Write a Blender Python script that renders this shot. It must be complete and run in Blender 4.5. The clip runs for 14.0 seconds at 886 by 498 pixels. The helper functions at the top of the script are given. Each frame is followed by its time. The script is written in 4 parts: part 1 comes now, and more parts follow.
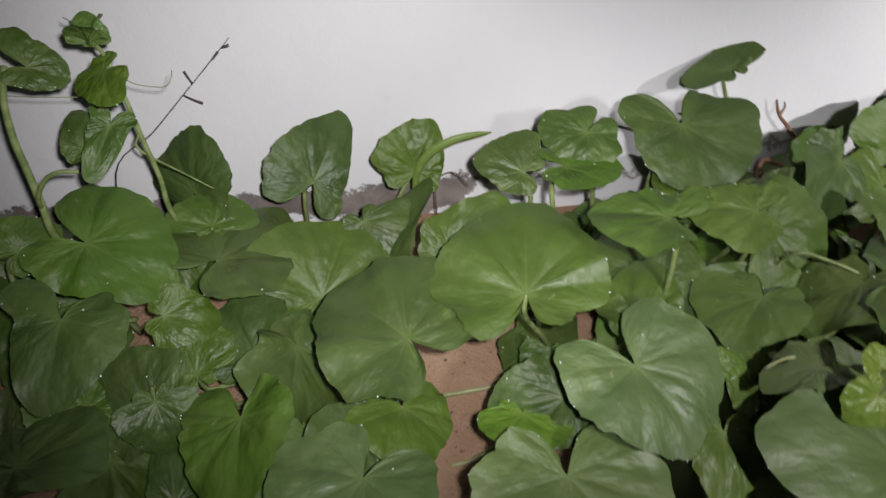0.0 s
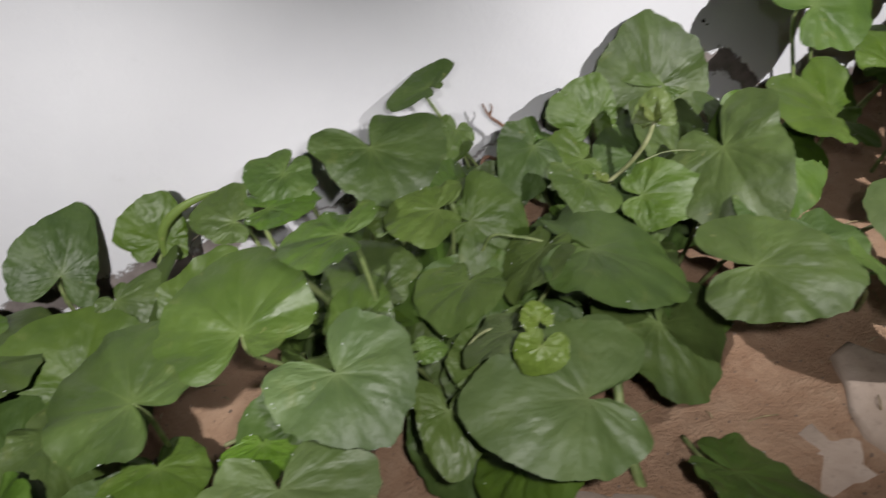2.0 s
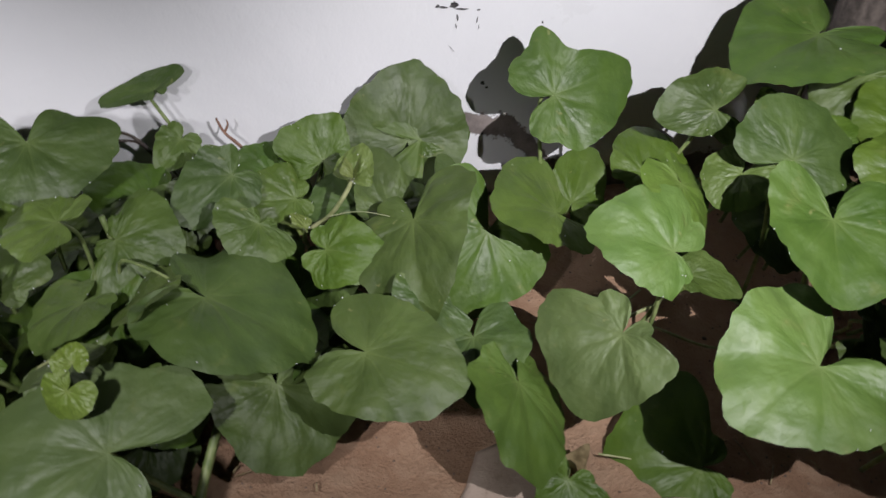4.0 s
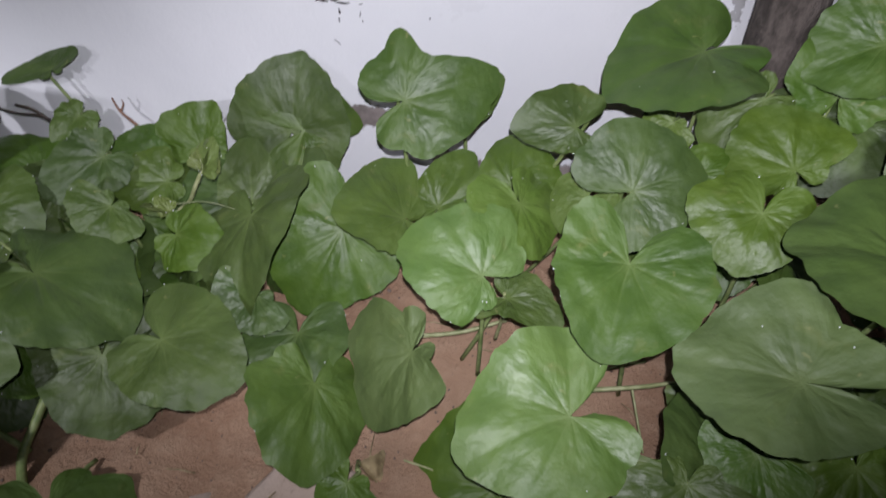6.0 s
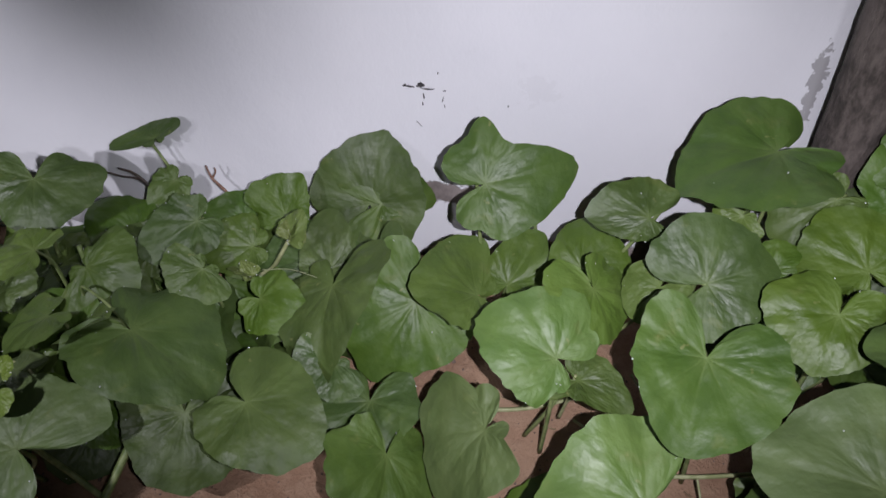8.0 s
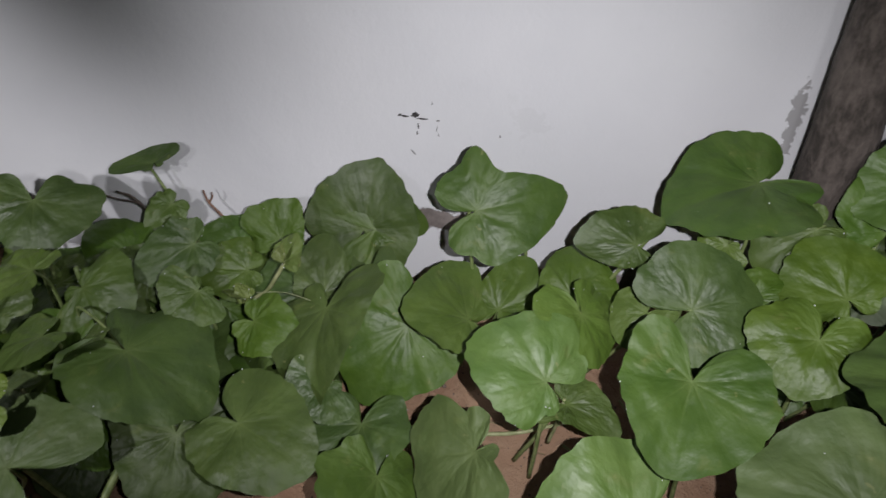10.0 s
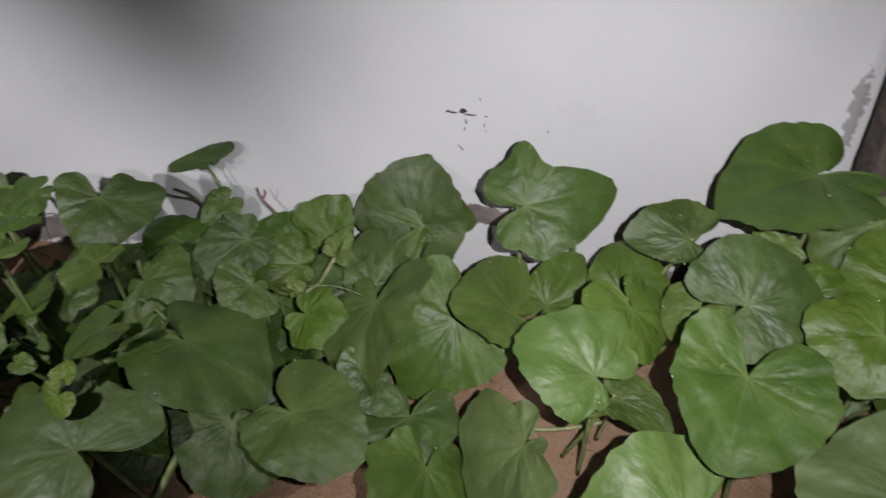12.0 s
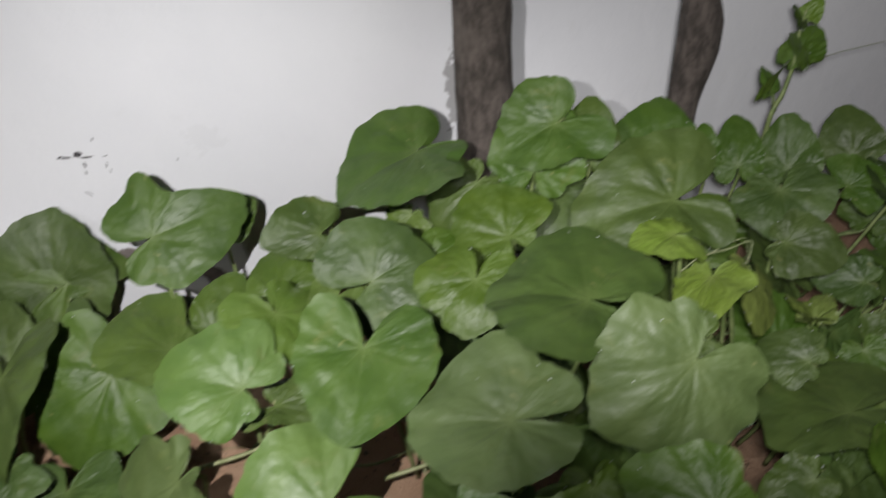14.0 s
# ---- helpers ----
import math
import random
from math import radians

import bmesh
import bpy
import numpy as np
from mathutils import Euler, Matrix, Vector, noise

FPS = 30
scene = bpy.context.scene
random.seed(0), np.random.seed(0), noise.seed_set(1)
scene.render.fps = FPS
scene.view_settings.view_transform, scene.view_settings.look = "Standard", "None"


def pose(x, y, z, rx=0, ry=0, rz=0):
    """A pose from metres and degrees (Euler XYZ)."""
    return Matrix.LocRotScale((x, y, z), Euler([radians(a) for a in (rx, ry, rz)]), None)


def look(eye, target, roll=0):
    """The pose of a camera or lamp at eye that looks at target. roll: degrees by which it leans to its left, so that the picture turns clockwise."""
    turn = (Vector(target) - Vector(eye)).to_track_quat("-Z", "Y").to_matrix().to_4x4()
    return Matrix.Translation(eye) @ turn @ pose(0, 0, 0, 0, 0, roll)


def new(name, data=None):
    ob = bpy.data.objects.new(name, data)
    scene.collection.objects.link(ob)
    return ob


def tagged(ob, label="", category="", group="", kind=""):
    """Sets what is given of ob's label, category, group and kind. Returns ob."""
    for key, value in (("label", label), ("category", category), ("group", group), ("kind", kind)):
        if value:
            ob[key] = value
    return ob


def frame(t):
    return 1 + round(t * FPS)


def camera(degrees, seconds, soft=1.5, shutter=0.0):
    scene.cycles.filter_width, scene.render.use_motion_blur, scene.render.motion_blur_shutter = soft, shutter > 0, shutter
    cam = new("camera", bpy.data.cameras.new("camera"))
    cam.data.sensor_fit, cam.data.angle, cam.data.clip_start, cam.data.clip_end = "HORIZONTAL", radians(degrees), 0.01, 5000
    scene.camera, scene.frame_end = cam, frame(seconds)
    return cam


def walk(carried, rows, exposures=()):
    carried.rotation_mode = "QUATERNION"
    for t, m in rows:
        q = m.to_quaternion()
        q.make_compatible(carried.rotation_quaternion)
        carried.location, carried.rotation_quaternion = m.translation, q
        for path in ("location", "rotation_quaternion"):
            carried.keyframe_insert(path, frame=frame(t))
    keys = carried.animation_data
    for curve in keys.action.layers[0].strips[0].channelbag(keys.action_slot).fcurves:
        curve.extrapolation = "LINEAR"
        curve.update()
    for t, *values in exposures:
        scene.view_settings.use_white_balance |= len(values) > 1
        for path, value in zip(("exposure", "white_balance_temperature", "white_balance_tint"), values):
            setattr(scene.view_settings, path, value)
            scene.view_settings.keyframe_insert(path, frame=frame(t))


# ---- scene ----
cam = camera(69.7, 14.0, shutter=0.5)
PATH = [
    (0, (0.2355, 0.0429, 0.6813), (0.3367, 1.6709, -0.4762), -2.30),
    (0.5, (0.2205, 0.0115, 0.6844), (0.4237, 1.6061, -0.5056), -6.26),
    (1, (0.2496, 0.0006, 0.6932), (0.6350, 1.5792, -0.4728), -7.37),
    (1.5, (0.3552, -0.0269, 0.6913), (0.7656, 1.5550, -0.4616), -7.73),
    (2, (0.4613, -0.0551, 0.6801), (0.7837, 1.5970, -0.3999), -11.87),
    (2.5, (0.5512, -0.1067, 0.7142), (0.9814, 1.5332, -0.3468), -11.59),
    (3, (0.6175, -0.1216, 0.7033), (1.2565, 1.4779, -0.3131), -6.96),
    (3.2, (0.6688, -0.1133, 0.6818), (1.3339, 1.4771, -0.3323), -3.70),
    (5.3, (1.1776, -0.0839, 0.7567), (1.0456, 1.4123, -0.5639), 0.24),
    (5.5, (1.2120, -0.0846, 0.7601), (1.0846, 1.4094, -0.5634), 0.21),
    (6, (1.2313, -0.0897, 0.7684), (1.2252, 1.4645, -0.4904), -0.20),
    (6.5, (1.2163, -0.1009, 0.7917), (1.1992, 1.5173, -0.3835), -1.45),
    (7, (1.1963, -0.0872, 0.8007), (1.1423, 1.5259, -0.3804), 2.65),
    (7.5, (1.1731, -0.0949, 0.8033), (1.0625, 1.5099, -0.3851), 1.71),
    (7.7, (1.1714, -0.0974, 0.8107), (1.0626, 1.5253, -0.3533), 0.88),
    (9.8, (1.1790, -0.1138, 0.8210), (1.1094, 1.5858, -0.2308), 1.40),
    (10, (1.1704, -0.1196, 0.8189), (1.0913, 1.5841, -0.2258), 1.91),
    (10.5, (1.1528, -0.1276, 0.8146), (0.9743, 1.5464, -0.2651), 2.11),
    (11, (1.1429, -0.1233, 0.8193), (0.8528, 1.5212, -0.2813), 1.50),
    (11.5, (1.1517, -0.1250, 0.8263), (0.8506, 1.5338, -0.2498), 0.14),
    (12, (1.1661, -0.1302, 0.8126), (0.9480, 1.5637, -0.2281), -0.48),
    (12.5, (1.1773, -0.1361, 0.7879), (1.1861, 1.5369, -0.3079), -0.18),
    (13, (1.1885, -0.1563, 0.7633), (1.3829, 1.4748, -0.3776), -2.50),
    (13.5, (1.2580, -0.1630, 0.7659), (1.6016, 1.4692, -0.3377), -4.36),
    (14, (1.3945, -0.1651, 0.7774), (1.7714, 1.5407, -0.1964), -4.27),
]
EXPOSURES = [(0.0, -0.02, 6400, 12), (1.0, 0.04, 6450, 11), (2.0, 0.0, 6400, 12), (3.2, -0.12, 6250, 15), (5.3, -0.32, 6200, 13), (6.3, -0.40, 5850, 19), (7.7, -0.50, 5900, 20), (9.8, -0.76, 6150, 14), (11.5, -0.67, 6350, 12), (12.5, -0.62, 6250, 14), (13.2, -0.40, 6350, 12), (14.0, -0.38, 6350, 11)]
walk(cam, [(t, look(eye, target, roll)) for t, eye, target, roll in PATH], EXPOSURES)

# ---- light: the night scene's one carried phone torch, stood in for by four fixed lamps along the wall ----
world = bpy.data.worlds.new("night")
scene.world = world
world.use_nodes = True
world.node_tree.nodes["Background"].inputs["Color"].default_value = (0.55, 0.62, 0.75, 1)
world.node_tree.nodes["Background"].inputs["Strength"].default_value = 0.012


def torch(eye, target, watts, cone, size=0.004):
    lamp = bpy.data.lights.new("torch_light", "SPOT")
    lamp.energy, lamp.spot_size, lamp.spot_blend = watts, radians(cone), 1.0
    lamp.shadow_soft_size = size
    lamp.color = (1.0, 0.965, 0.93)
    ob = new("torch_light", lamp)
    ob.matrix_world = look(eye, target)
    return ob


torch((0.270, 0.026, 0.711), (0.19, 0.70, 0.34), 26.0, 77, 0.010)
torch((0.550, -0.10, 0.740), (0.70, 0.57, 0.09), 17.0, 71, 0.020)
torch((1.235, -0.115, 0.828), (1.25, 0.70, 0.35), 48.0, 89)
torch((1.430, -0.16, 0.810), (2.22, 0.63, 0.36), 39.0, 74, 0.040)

WALL_Y = 0.832


# ---- materials ----
def material(name):
    m = bpy.data.materials.new(name)
    m.use_nodes = True
    return m, m.node_tree, m.node_tree.nodes["Principled BSDF"]


def node(tree, kind, inputs=None, **props):
    n = tree.nodes.new(kind)
    for key, value in props.items():
        if key == "operation":
            n.operation = value
        elif key == "interpolation_type":
            n.interpolation_type = value
    for key, value in (inputs or {}).items():
        if isinstance(value, bpy.types.NodeSocket):
            tree.links.new(value, n.inputs[key])
        else:
            n.inputs[key].default_value = value
    return n


def maths(tree, op, a, b=0.0, c=0.0):
    return node(tree, "ShaderNodeMath", {0: a, 1: b, 2: c}, operation=op).outputs[0]


def ramp(tree, value, lo, hi, a=0.0, b=1.0):
    return node(tree, "ShaderNodeMapRange", {"Value": value, "From Min": lo, "From Max": hi, "To Min": a, "To Max": b},
                interpolation_type="SMOOTHSTEP").outputs["Result"]


def mix(tree, fac, a, b):
    n = tree.nodes.new("ShaderNodeMix")
    n.data_type = "RGBA"
    for socket, value in ((n.inputs[0], fac), (n.inputs[6], a), (n.inputs[7], b)):
        if isinstance(value, bpy.types.NodeSocket):
            tree.links.new(value, socket)
        else:
            socket.default_value = value
    return n.outputs[2]


def noise_of(tree, vector, scale, detail=4.0, rough=0.55):
    return node(tree, "ShaderNodeTexNoise", {"Vector": vector, "Scale": scale, "Detail": detail, "Roughness": rough})


def place_of(tree):
    return node(tree, "ShaderNodeNewGeometry").outputs["Position"]


def bump(tree, shader, height, strength, distance):
    n = node(tree, "ShaderNodeBump", {"Height": height, "Strength": strength, "Distance": distance})
    tree.links.new(n.outputs["Normal"], shader.inputs["Normal"])


def leaf_material(name, dark, light, vein, rough, gloss=0.5):
    """A palmate-veined leaf; its UV map holds the angle round the stalk and the distance from it."""
    m, tree, shader = material(name)
    uv = node(tree, "ShaderNodeSeparateXYZ", {0: node(tree, "ShaderNodeUVMap").outputs[0]})
    turn, far = uv.outputs[0], uv.outputs[1]
    coord = node(tree, "ShaderNodeTexCoord").outputs["Object"]
    info = node(tree, "ShaderNodeObjectInfo")
    pick = info.outputs["Random"]
    crinkle = noise_of(tree, coord, 46.0, 4.0, 0.6).outputs["Fac"]
    # nine main veins that wander a little, and side veins that leave them slantwise
    sway = maths(tree, "MULTIPLY", maths(tree, "SUBTRACT", noise_of(tree, coord, 20.0, 2.0).outputs["Fac"], 0.5), 0.22)
    step = maths(tree, "ADD", maths(tree, "ADD", maths(tree, "MULTIPLY", turn, 9.4737), 0.7632), maths(tree, "MULTIPLY", sway, far))
    off = maths(tree, "ABSOLUTE", maths(tree, "SUBTRACT", maths(tree, "FRACT", step), 0.5))
    gap = maths(tree, "MULTIPLY", maths(tree, "MULTIPLY", off, 0.663), far)
    main = ramp(tree, gap, 0.003, 0.016, 1.0, 0.0)
    groove = ramp(tree, gap, 0.0, 0.060, 1.0, 0.0)
    rib = maths(tree, "FRACT", maths(tree, "MULTIPLY", maths(tree, "ADD", maths(tree, "SUBTRACT", far, maths(tree, "MULTIPLY", gap, 1.5)), sway), 5.0))
    side = ramp(tree, maths(tree, "ABSOLUTE", maths(tree, "SUBTRACT", rib, 0.5)), 0.0, 0.22, 1.0, 0.0)
    side = maths(tree, "MULTIPLY", side, ramp(tree, far, 0.15, 0.4, 0.0, 1.0))
    # uneven folds that run outwards from the stalk, each leaf with its own
    fan = node(tree, "ShaderNodeCombineXYZ", {0: maths(tree, "MULTIPLY", turn, 17.0), 1: maths(tree, "MULTIPLY", far, 2.6), 2: maths(tree, "MULTIPLY", pick, 40.0)}).outputs[0]
    folds = maths(tree, "MULTIPLY", noise_of(tree, fan, 1.0, 2.0, 0.5).outputs["Fac"], ramp(tree, far, 0.06, 0.55, 0.0, 1.0))
    blister = noise_of(tree, coord, 85.0, 2.0, 0.5).outputs["Fac"]
    heart = ramp(tree, maths(tree, "ADD", far, maths(tree, "MULTIPLY", sway, 0.8)), 0.0, 0.30, 1.0, 0.0)
    blotch = noise_of(tree, coord, 22.0, 5.0).outputs["Fac"]
    fine = noise_of(tree, coord, 190.0, 3.0, 0.6).outputs["Fac"]
    base = mix(tree, ramp(tree, blotch, 0.3, 0.72), dark, light)
    base = mix(tree, maths(tree, "MULTIPLY", fine, 0.35), base, light)
    other = maths(tree, "FRACT", maths(tree, "MULTIPLY", pick, 7.31))
    tint = node(tree, "ShaderNodeHueSaturation", {"Hue": ramp(tree, pick, 0.0, 1.0, 0.489, 0.508), "Saturation": ramp(tree, other, 0.0, 1.0, 0.90, 1.06),
                                                 "Value": ramp(tree, other, 0.0, 1.0, 0.84, 1.16), "Color": base}).outputs[0]
    ribs = maths(tree, "MULTIPLY", main, ramp(tree, far, 0.05, 0.7, 0.14, 0.02))
    tint = mix(tree, ribs, tint, vein)
    tint = mix(tree, maths(tree, "MULTIPLY", heart, 0.24), tint, vein)
    # a dull sheen put into the colour, paler in broad uneven patches
    sheen_patch = noise_of(tree, coord, 17.0, 4.0, 0.6).outputs["Fac"]
    tint = mix(tree, ramp(tree, sheen_patch, 0.40, 0.72, 0.0, 0.34), tint, (0.098, 0.162, 0.033, 1))
    # yellowed spots and small dry flecks
    spot = ramp(tree, noise_of(tree, coord, 31.0, 3.0, 0.6).outputs["Fac"], 0.60, 0.74)
    tint = mix(tree, maths(tree, "MULTIPLY", spot, 0.30), tint, (0.17, 0.20, 0.055, 1))
    fleck = ramp(tree, noise_of(tree, coord, 60.0, 2.0).outputs["Fac"], 0.71, 0.77)
    tint = mix(tree, maths(tree, "MULTIPLY", fleck, 0.40), tint, (0.30, 0.30, 0.12, 1))
    tree.links.new(tint, shader.inputs["Base Color"])
    bloom = noise_of(tree, coord, 13.0, 3.0).outputs["Fac"]
    tree.links.new(ramp(tree, bloom, 0.25, 0.75, rough - 0.08, rough + 0.12), shader.inputs["Roughness"])
    shader.inputs["Specular IOR Level"].default_value = gloss
    height = maths(tree, "ADD", maths(tree, "MULTIPLY", groove, -0.16), maths(tree, "MULTIPLY", side, -0.10))
    height = maths(tree, "ADD", height, maths(tree, "ADD", maths(tree, "MULTIPLY", fine, 0.12), maths(tree, "MULTIPLY", crinkle, 1.7)))
    height = maths(tree, "ADD", height, maths(tree, "ADD", maths(tree, "MULTIPLY", folds, 7.5), maths(tree, "MULTIPLY", blister, 1.6)))
    bump(tree, shader, height, 0.45, 0.0014)
    return m


LEAF = leaf_material("leaf_green", (0.045, 0.089, 0.0115, 1), (0.077, 0.134, 0.018, 1), (0.20, 0.27, 0.08, 1), 0.52, 0.55)
# paler leaves; also gives leaves that face the torch their brightness as colour
PALE_LIT = leaf_material("leaf_pale_lit_green", (0.080, 0.140, 0.029, 1), (0.120, 0.188, 0.044, 1), (0.22, 0.28, 0.10, 1), 0.55, 0.85)
YOUNG = leaf_material("young_leaf_green", (0.080, 0.150, 0.018, 1), (0.125, 0.205, 0.032, 1), (0.24, 0.31, 0.11, 1), 0.48)
YELLOW = leaf_material("yellowing_leaf", (0.128, 0.186, 0.031, 1), (0.178, 0.236, 0.052, 1), (0.31, 0.35, 0.13, 1), 0.46)


def stem_material(name, a, b):
    m, tree, shader = material(name)
    grain = noise_of(tree, node(tree, "ShaderNodeTexCoord").outputs["Object"], 70.0, 4.0).outputs["Fac"]
    tree.links.new(mix(tree, ramp(tree, grain, 0.35, 0.65), a, b), shader.inputs["Base Color"])
    shader.inputs["Roughness"].default_value = 0.5
    bump(tree, shader, grain, 0.3, 0.001)
    return m


STEM = stem_material("stem_green", (0.15, 0.21, 0.065, 1), (0.27, 0.33, 0.13, 1))
RUNNER = stem_material("runner_pale_green", (0.27, 0.30, 0.13, 1), (0.40, 0.42, 0.22, 1))
STRAW = stem_material("dry_straw", (0.22, 0.17, 0.09, 1), (0.40, 0.32, 0.18, 1))
TWIG = stem_material("dry_twig", (0.05, 0.04, 0.035, 1), (0.12, 0.09, 0.07, 1))
TENDRIL = stem_material("tendril_pale", (0.20, 0.24, 0.11, 1), (0.30, 0.32, 0.18, 1))


def wall_material():
    m, tree, shader = material("white_limewash")
    place = place_of(tree)
    xyz = node(tree, "ShaderNodeSeparateXYZ", {0: place})
    x, z = xyz.outputs[0], xyz.outputs[2]
    broad = noise_of(tree, place, 2.2, 5.0).outputs["Fac"]
    rough = noise_of(tree, place, 26.0, 6.0, 0.65).outputs["Fac"]
    grit = noise_of(tree, place, 140.0, 3.0, 0.7).outputs["Fac"]
    ragged = noise_of(tree, place, 17.0, 6.0, 0.7).outputs["Fac"]
    paint = mix(tree, ramp(tree, broad, 0.3, 0.7), (0.765, 0.775, 0.808, 1), (0.840, 0.845, 0.874, 1))
    paint = mix(tree, ramp(tree, rough, 0.62, 0.8, 0.0, 0.3), paint, (0.66, 0.66, 0.67, 1))
    plaster = mix(tree, ramp(tree, ragged, 0.35, 0.65), (0.17, 0.145, 0.135, 1), (0.29, 0.25, 0.235, 1))
    # the coat has come off in a ragged band above the soil
    warp = maths(tree, "MULTIPLY", maths(tree, "SUBTRACT", ragged, 0.5), 0.085)
    level = maths(tree, "ADD", z, warp)
    rise = maths(tree, "SUBTRACT", ramp(tree, x, 0.6, 1.05, 0.240, 0.318), ramp(tree, x, 1.15, 1.28, 0.0, 0.10))
    top = maths(tree, "ADD", rise, maths(tree, "MULTIPLY", maths(tree, "SUBTRACT", broad, 0.5), 0.05))
    # narrow where the coat still holds
    wide = maths(tree, "SUBTRACT", 0.052, maths(tree, "MULTIPLY", ramp(tree, x, 0.29, 0.35), ramp(tree, x, 1.02, 0.94, 0.0, 0.042)))
    under = maths(tree, "SUBTRACT", top, wide)
    band = maths(tree, "MULTIPLY", ramp(tree, maths(tree, "SUBTRACT", top, level), 0.0, 0.006), ramp(tree, maths(tree, "SUBTRACT", level, under), 0.0, 0.006))
    foot = ramp(tree, level, 0.172, 0.164)

    torn = noise_of(tree, place, 48.0, 5.0, 0.7).outputs["Fac"]

    def patch(cx, cz, rx, rz, jag):
        u = maths(tree, "DIVIDE", maths(tree, "SUBTRACT", x, cx), rx)
        v = maths(tree, "DIVIDE", maths(tree, "SUBTRACT", z, cz), rz)
        d = maths(tree, "SQRT", maths(tree, "ADD", maths(tree, "MULTIPLY", u, u), maths(tree, "MULTIPLY", v, v)))
        d = maths(tree, "ADD", d, maths(tree, "MULTIPLY", maths(tree, "SUBTRACT", torn, 0.5), jag))
        return ramp(tree, d, 1.0, 0.9)

    bare = maths(tree, "MAXIMUM", band, foot)
    smear = maths(tree, "MULTIPLY", patch(1.650, 0.495, 0.013, 0.055, 4.0), 0.75)
    scuff = maths(tree, "MULTIPLY", patch(1.255, 0.475, 0.03, 0.02, 3.5), 0.10)
    shade = mix(tree, bare, paint, plaster)
    shade = mix(tree, scuff, shade, (0.5, 0.5, 0.5, 1))
    shade = mix(tree, smear, shade, (0.27, 0.26, 0.26, 1))
    tree.links.new(shade, shader.inputs["Base Color"])
    shader.inputs["Roughness"].default_value = 0.85
    high = maths(tree, "ADD", maths(tree, "MULTIPLY", rough, 0.6), maths(tree, "ADD", maths(tree, "MULTIPLY", grit, 0.12), maths(tree, "MULTIPLY", bare, -1.1)))
    bump(tree, shader, high, 0.5, 0.005)
    return m


WHITE = wall_material()


def soil_material():
    m, tree, shader = material("dry_soil")
    place = place_of(tree)
    broad = noise_of(tree, place, 5.0, 5.0).outputs["Fac"]
    mid = noise_of(tree, place, 33.0, 6.0, 0.65).outputs["Fac"]
    grit = noise_of(tree, place, 210.0, 4.0, 0.7).outputs["Fac"]
    base = mix(tree, ramp(tree, broad, 0.3, 0.7), (0.31, 0.182, 0.112, 1), (0.43, 0.275, 0.178, 1))
    base = mix(tree, ramp(tree, mid, 0.4, 0.75, 0.0, 0.6), base, (0.50, 0.345, 0.235, 1))
    base = mix(tree, ramp(tree, grit, 0.66, 0.75, 0.0, 0.7), base, (0.07, 0.042, 0.03, 1))
    tree.links.new(base, shader.inputs["Base Color"])
    shader.inputs["Roughness"].default_value = 0.95
    bump(tree, shader, maths(tree, "ADD", mid, maths(tree, "MULTIPLY", grit, 0.5)), 0.9, 0.009)
    return m


SOIL = soil_material()


def rough_material(name, a, b, scale, grain, strength, rough=0.9):
    m, tree, shader = material(name)
    coord = node(tree, "ShaderNodeTexCoord").outputs["Object"]
    big = noise_of(tree, coord, scale, 5.0).outputs["Fac"]
    small = noise_of(tree, coord, grain, 5.0, 0.65).outputs["Fac"]
    base = mix(tree, ramp(tree, big, 0.3, 0.7), a, b)
    base = mix(tree, ramp(tree, small, 0.55, 0.75, 0.0, 0.5), base, tuple(0.45 * v for v in a[:3]) + (1,))
    tree.links.new(base, shader.inputs["Base Color"])
    shader.inputs["Roughness"].default_value = rough
    bump(tree, shader, maths(tree, "ADD", big, maths(tree, "MULTIPLY", small, 0.6)), strength, 0.005)
    return m


RUBBLE = rough_material("pale_mortar", (0.40, 0.305, 0.24, 1), (0.52, 0.415, 0.345, 1), 14.0, 90.0, 0.6)
CHIP = rough_material("dark_plaster", (0.035, 0.033, 0.035, 1), (0.075, 0.07, 0.07, 1), 60.0, 200.0, 0.4)


def bark_material():
    m, tree, shader = material("grey_brown_bark")
    coord = node(tree, "ShaderNodeTexCoord").outputs["Object"]
    stretch = node(tree, "ShaderNodeMapping", {"Vector": coord, "Scale": (1.0, 1.0, 0.5)}).outputs[0]
    plates = noise_of(tree, stretch, 75.0, 7.0, 0.7).outputs["Fac"]
    blotch = noise_of(tree, coord, 12.0, 4.0).outputs["Fac"]
    base = mix(tree, ramp(tree, plates, 0.35, 0.65), (0.050, 0.041, 0.035, 1), (0.140, 0.116, 0.101, 1))
    base = mix(tree, ramp(tree, blotch, 0.5, 0.72, 0.0, 0.55), base, (0.21, 0.175, 0.155, 1))
    tree.links.new(base, shader.inputs["Base Color"])
    shader.inputs["Roughness"].default_value = 0.9
    bump(tree, shader, plates, 1.0, 0.009)
    return m


BARK = bark_material()


# ---- helpers for meshes ----
def mesh_object(name, verts, faces, mat, parent=None, label="", smooth=True):
    data = bpy.data.meshes.new(name)
    data.from_pydata([tuple(v) for v in verts], [], faces)
    data.materials.append(mat)
    if smooth:
        data.polygons.foreach_set("use_smooth", [True] * len(data.polygons))
    data.update()
    ob = new(name, data)
    if parent is not None:
        ob.parent = parent
    if label:
        ob["label"] = label
    return ob


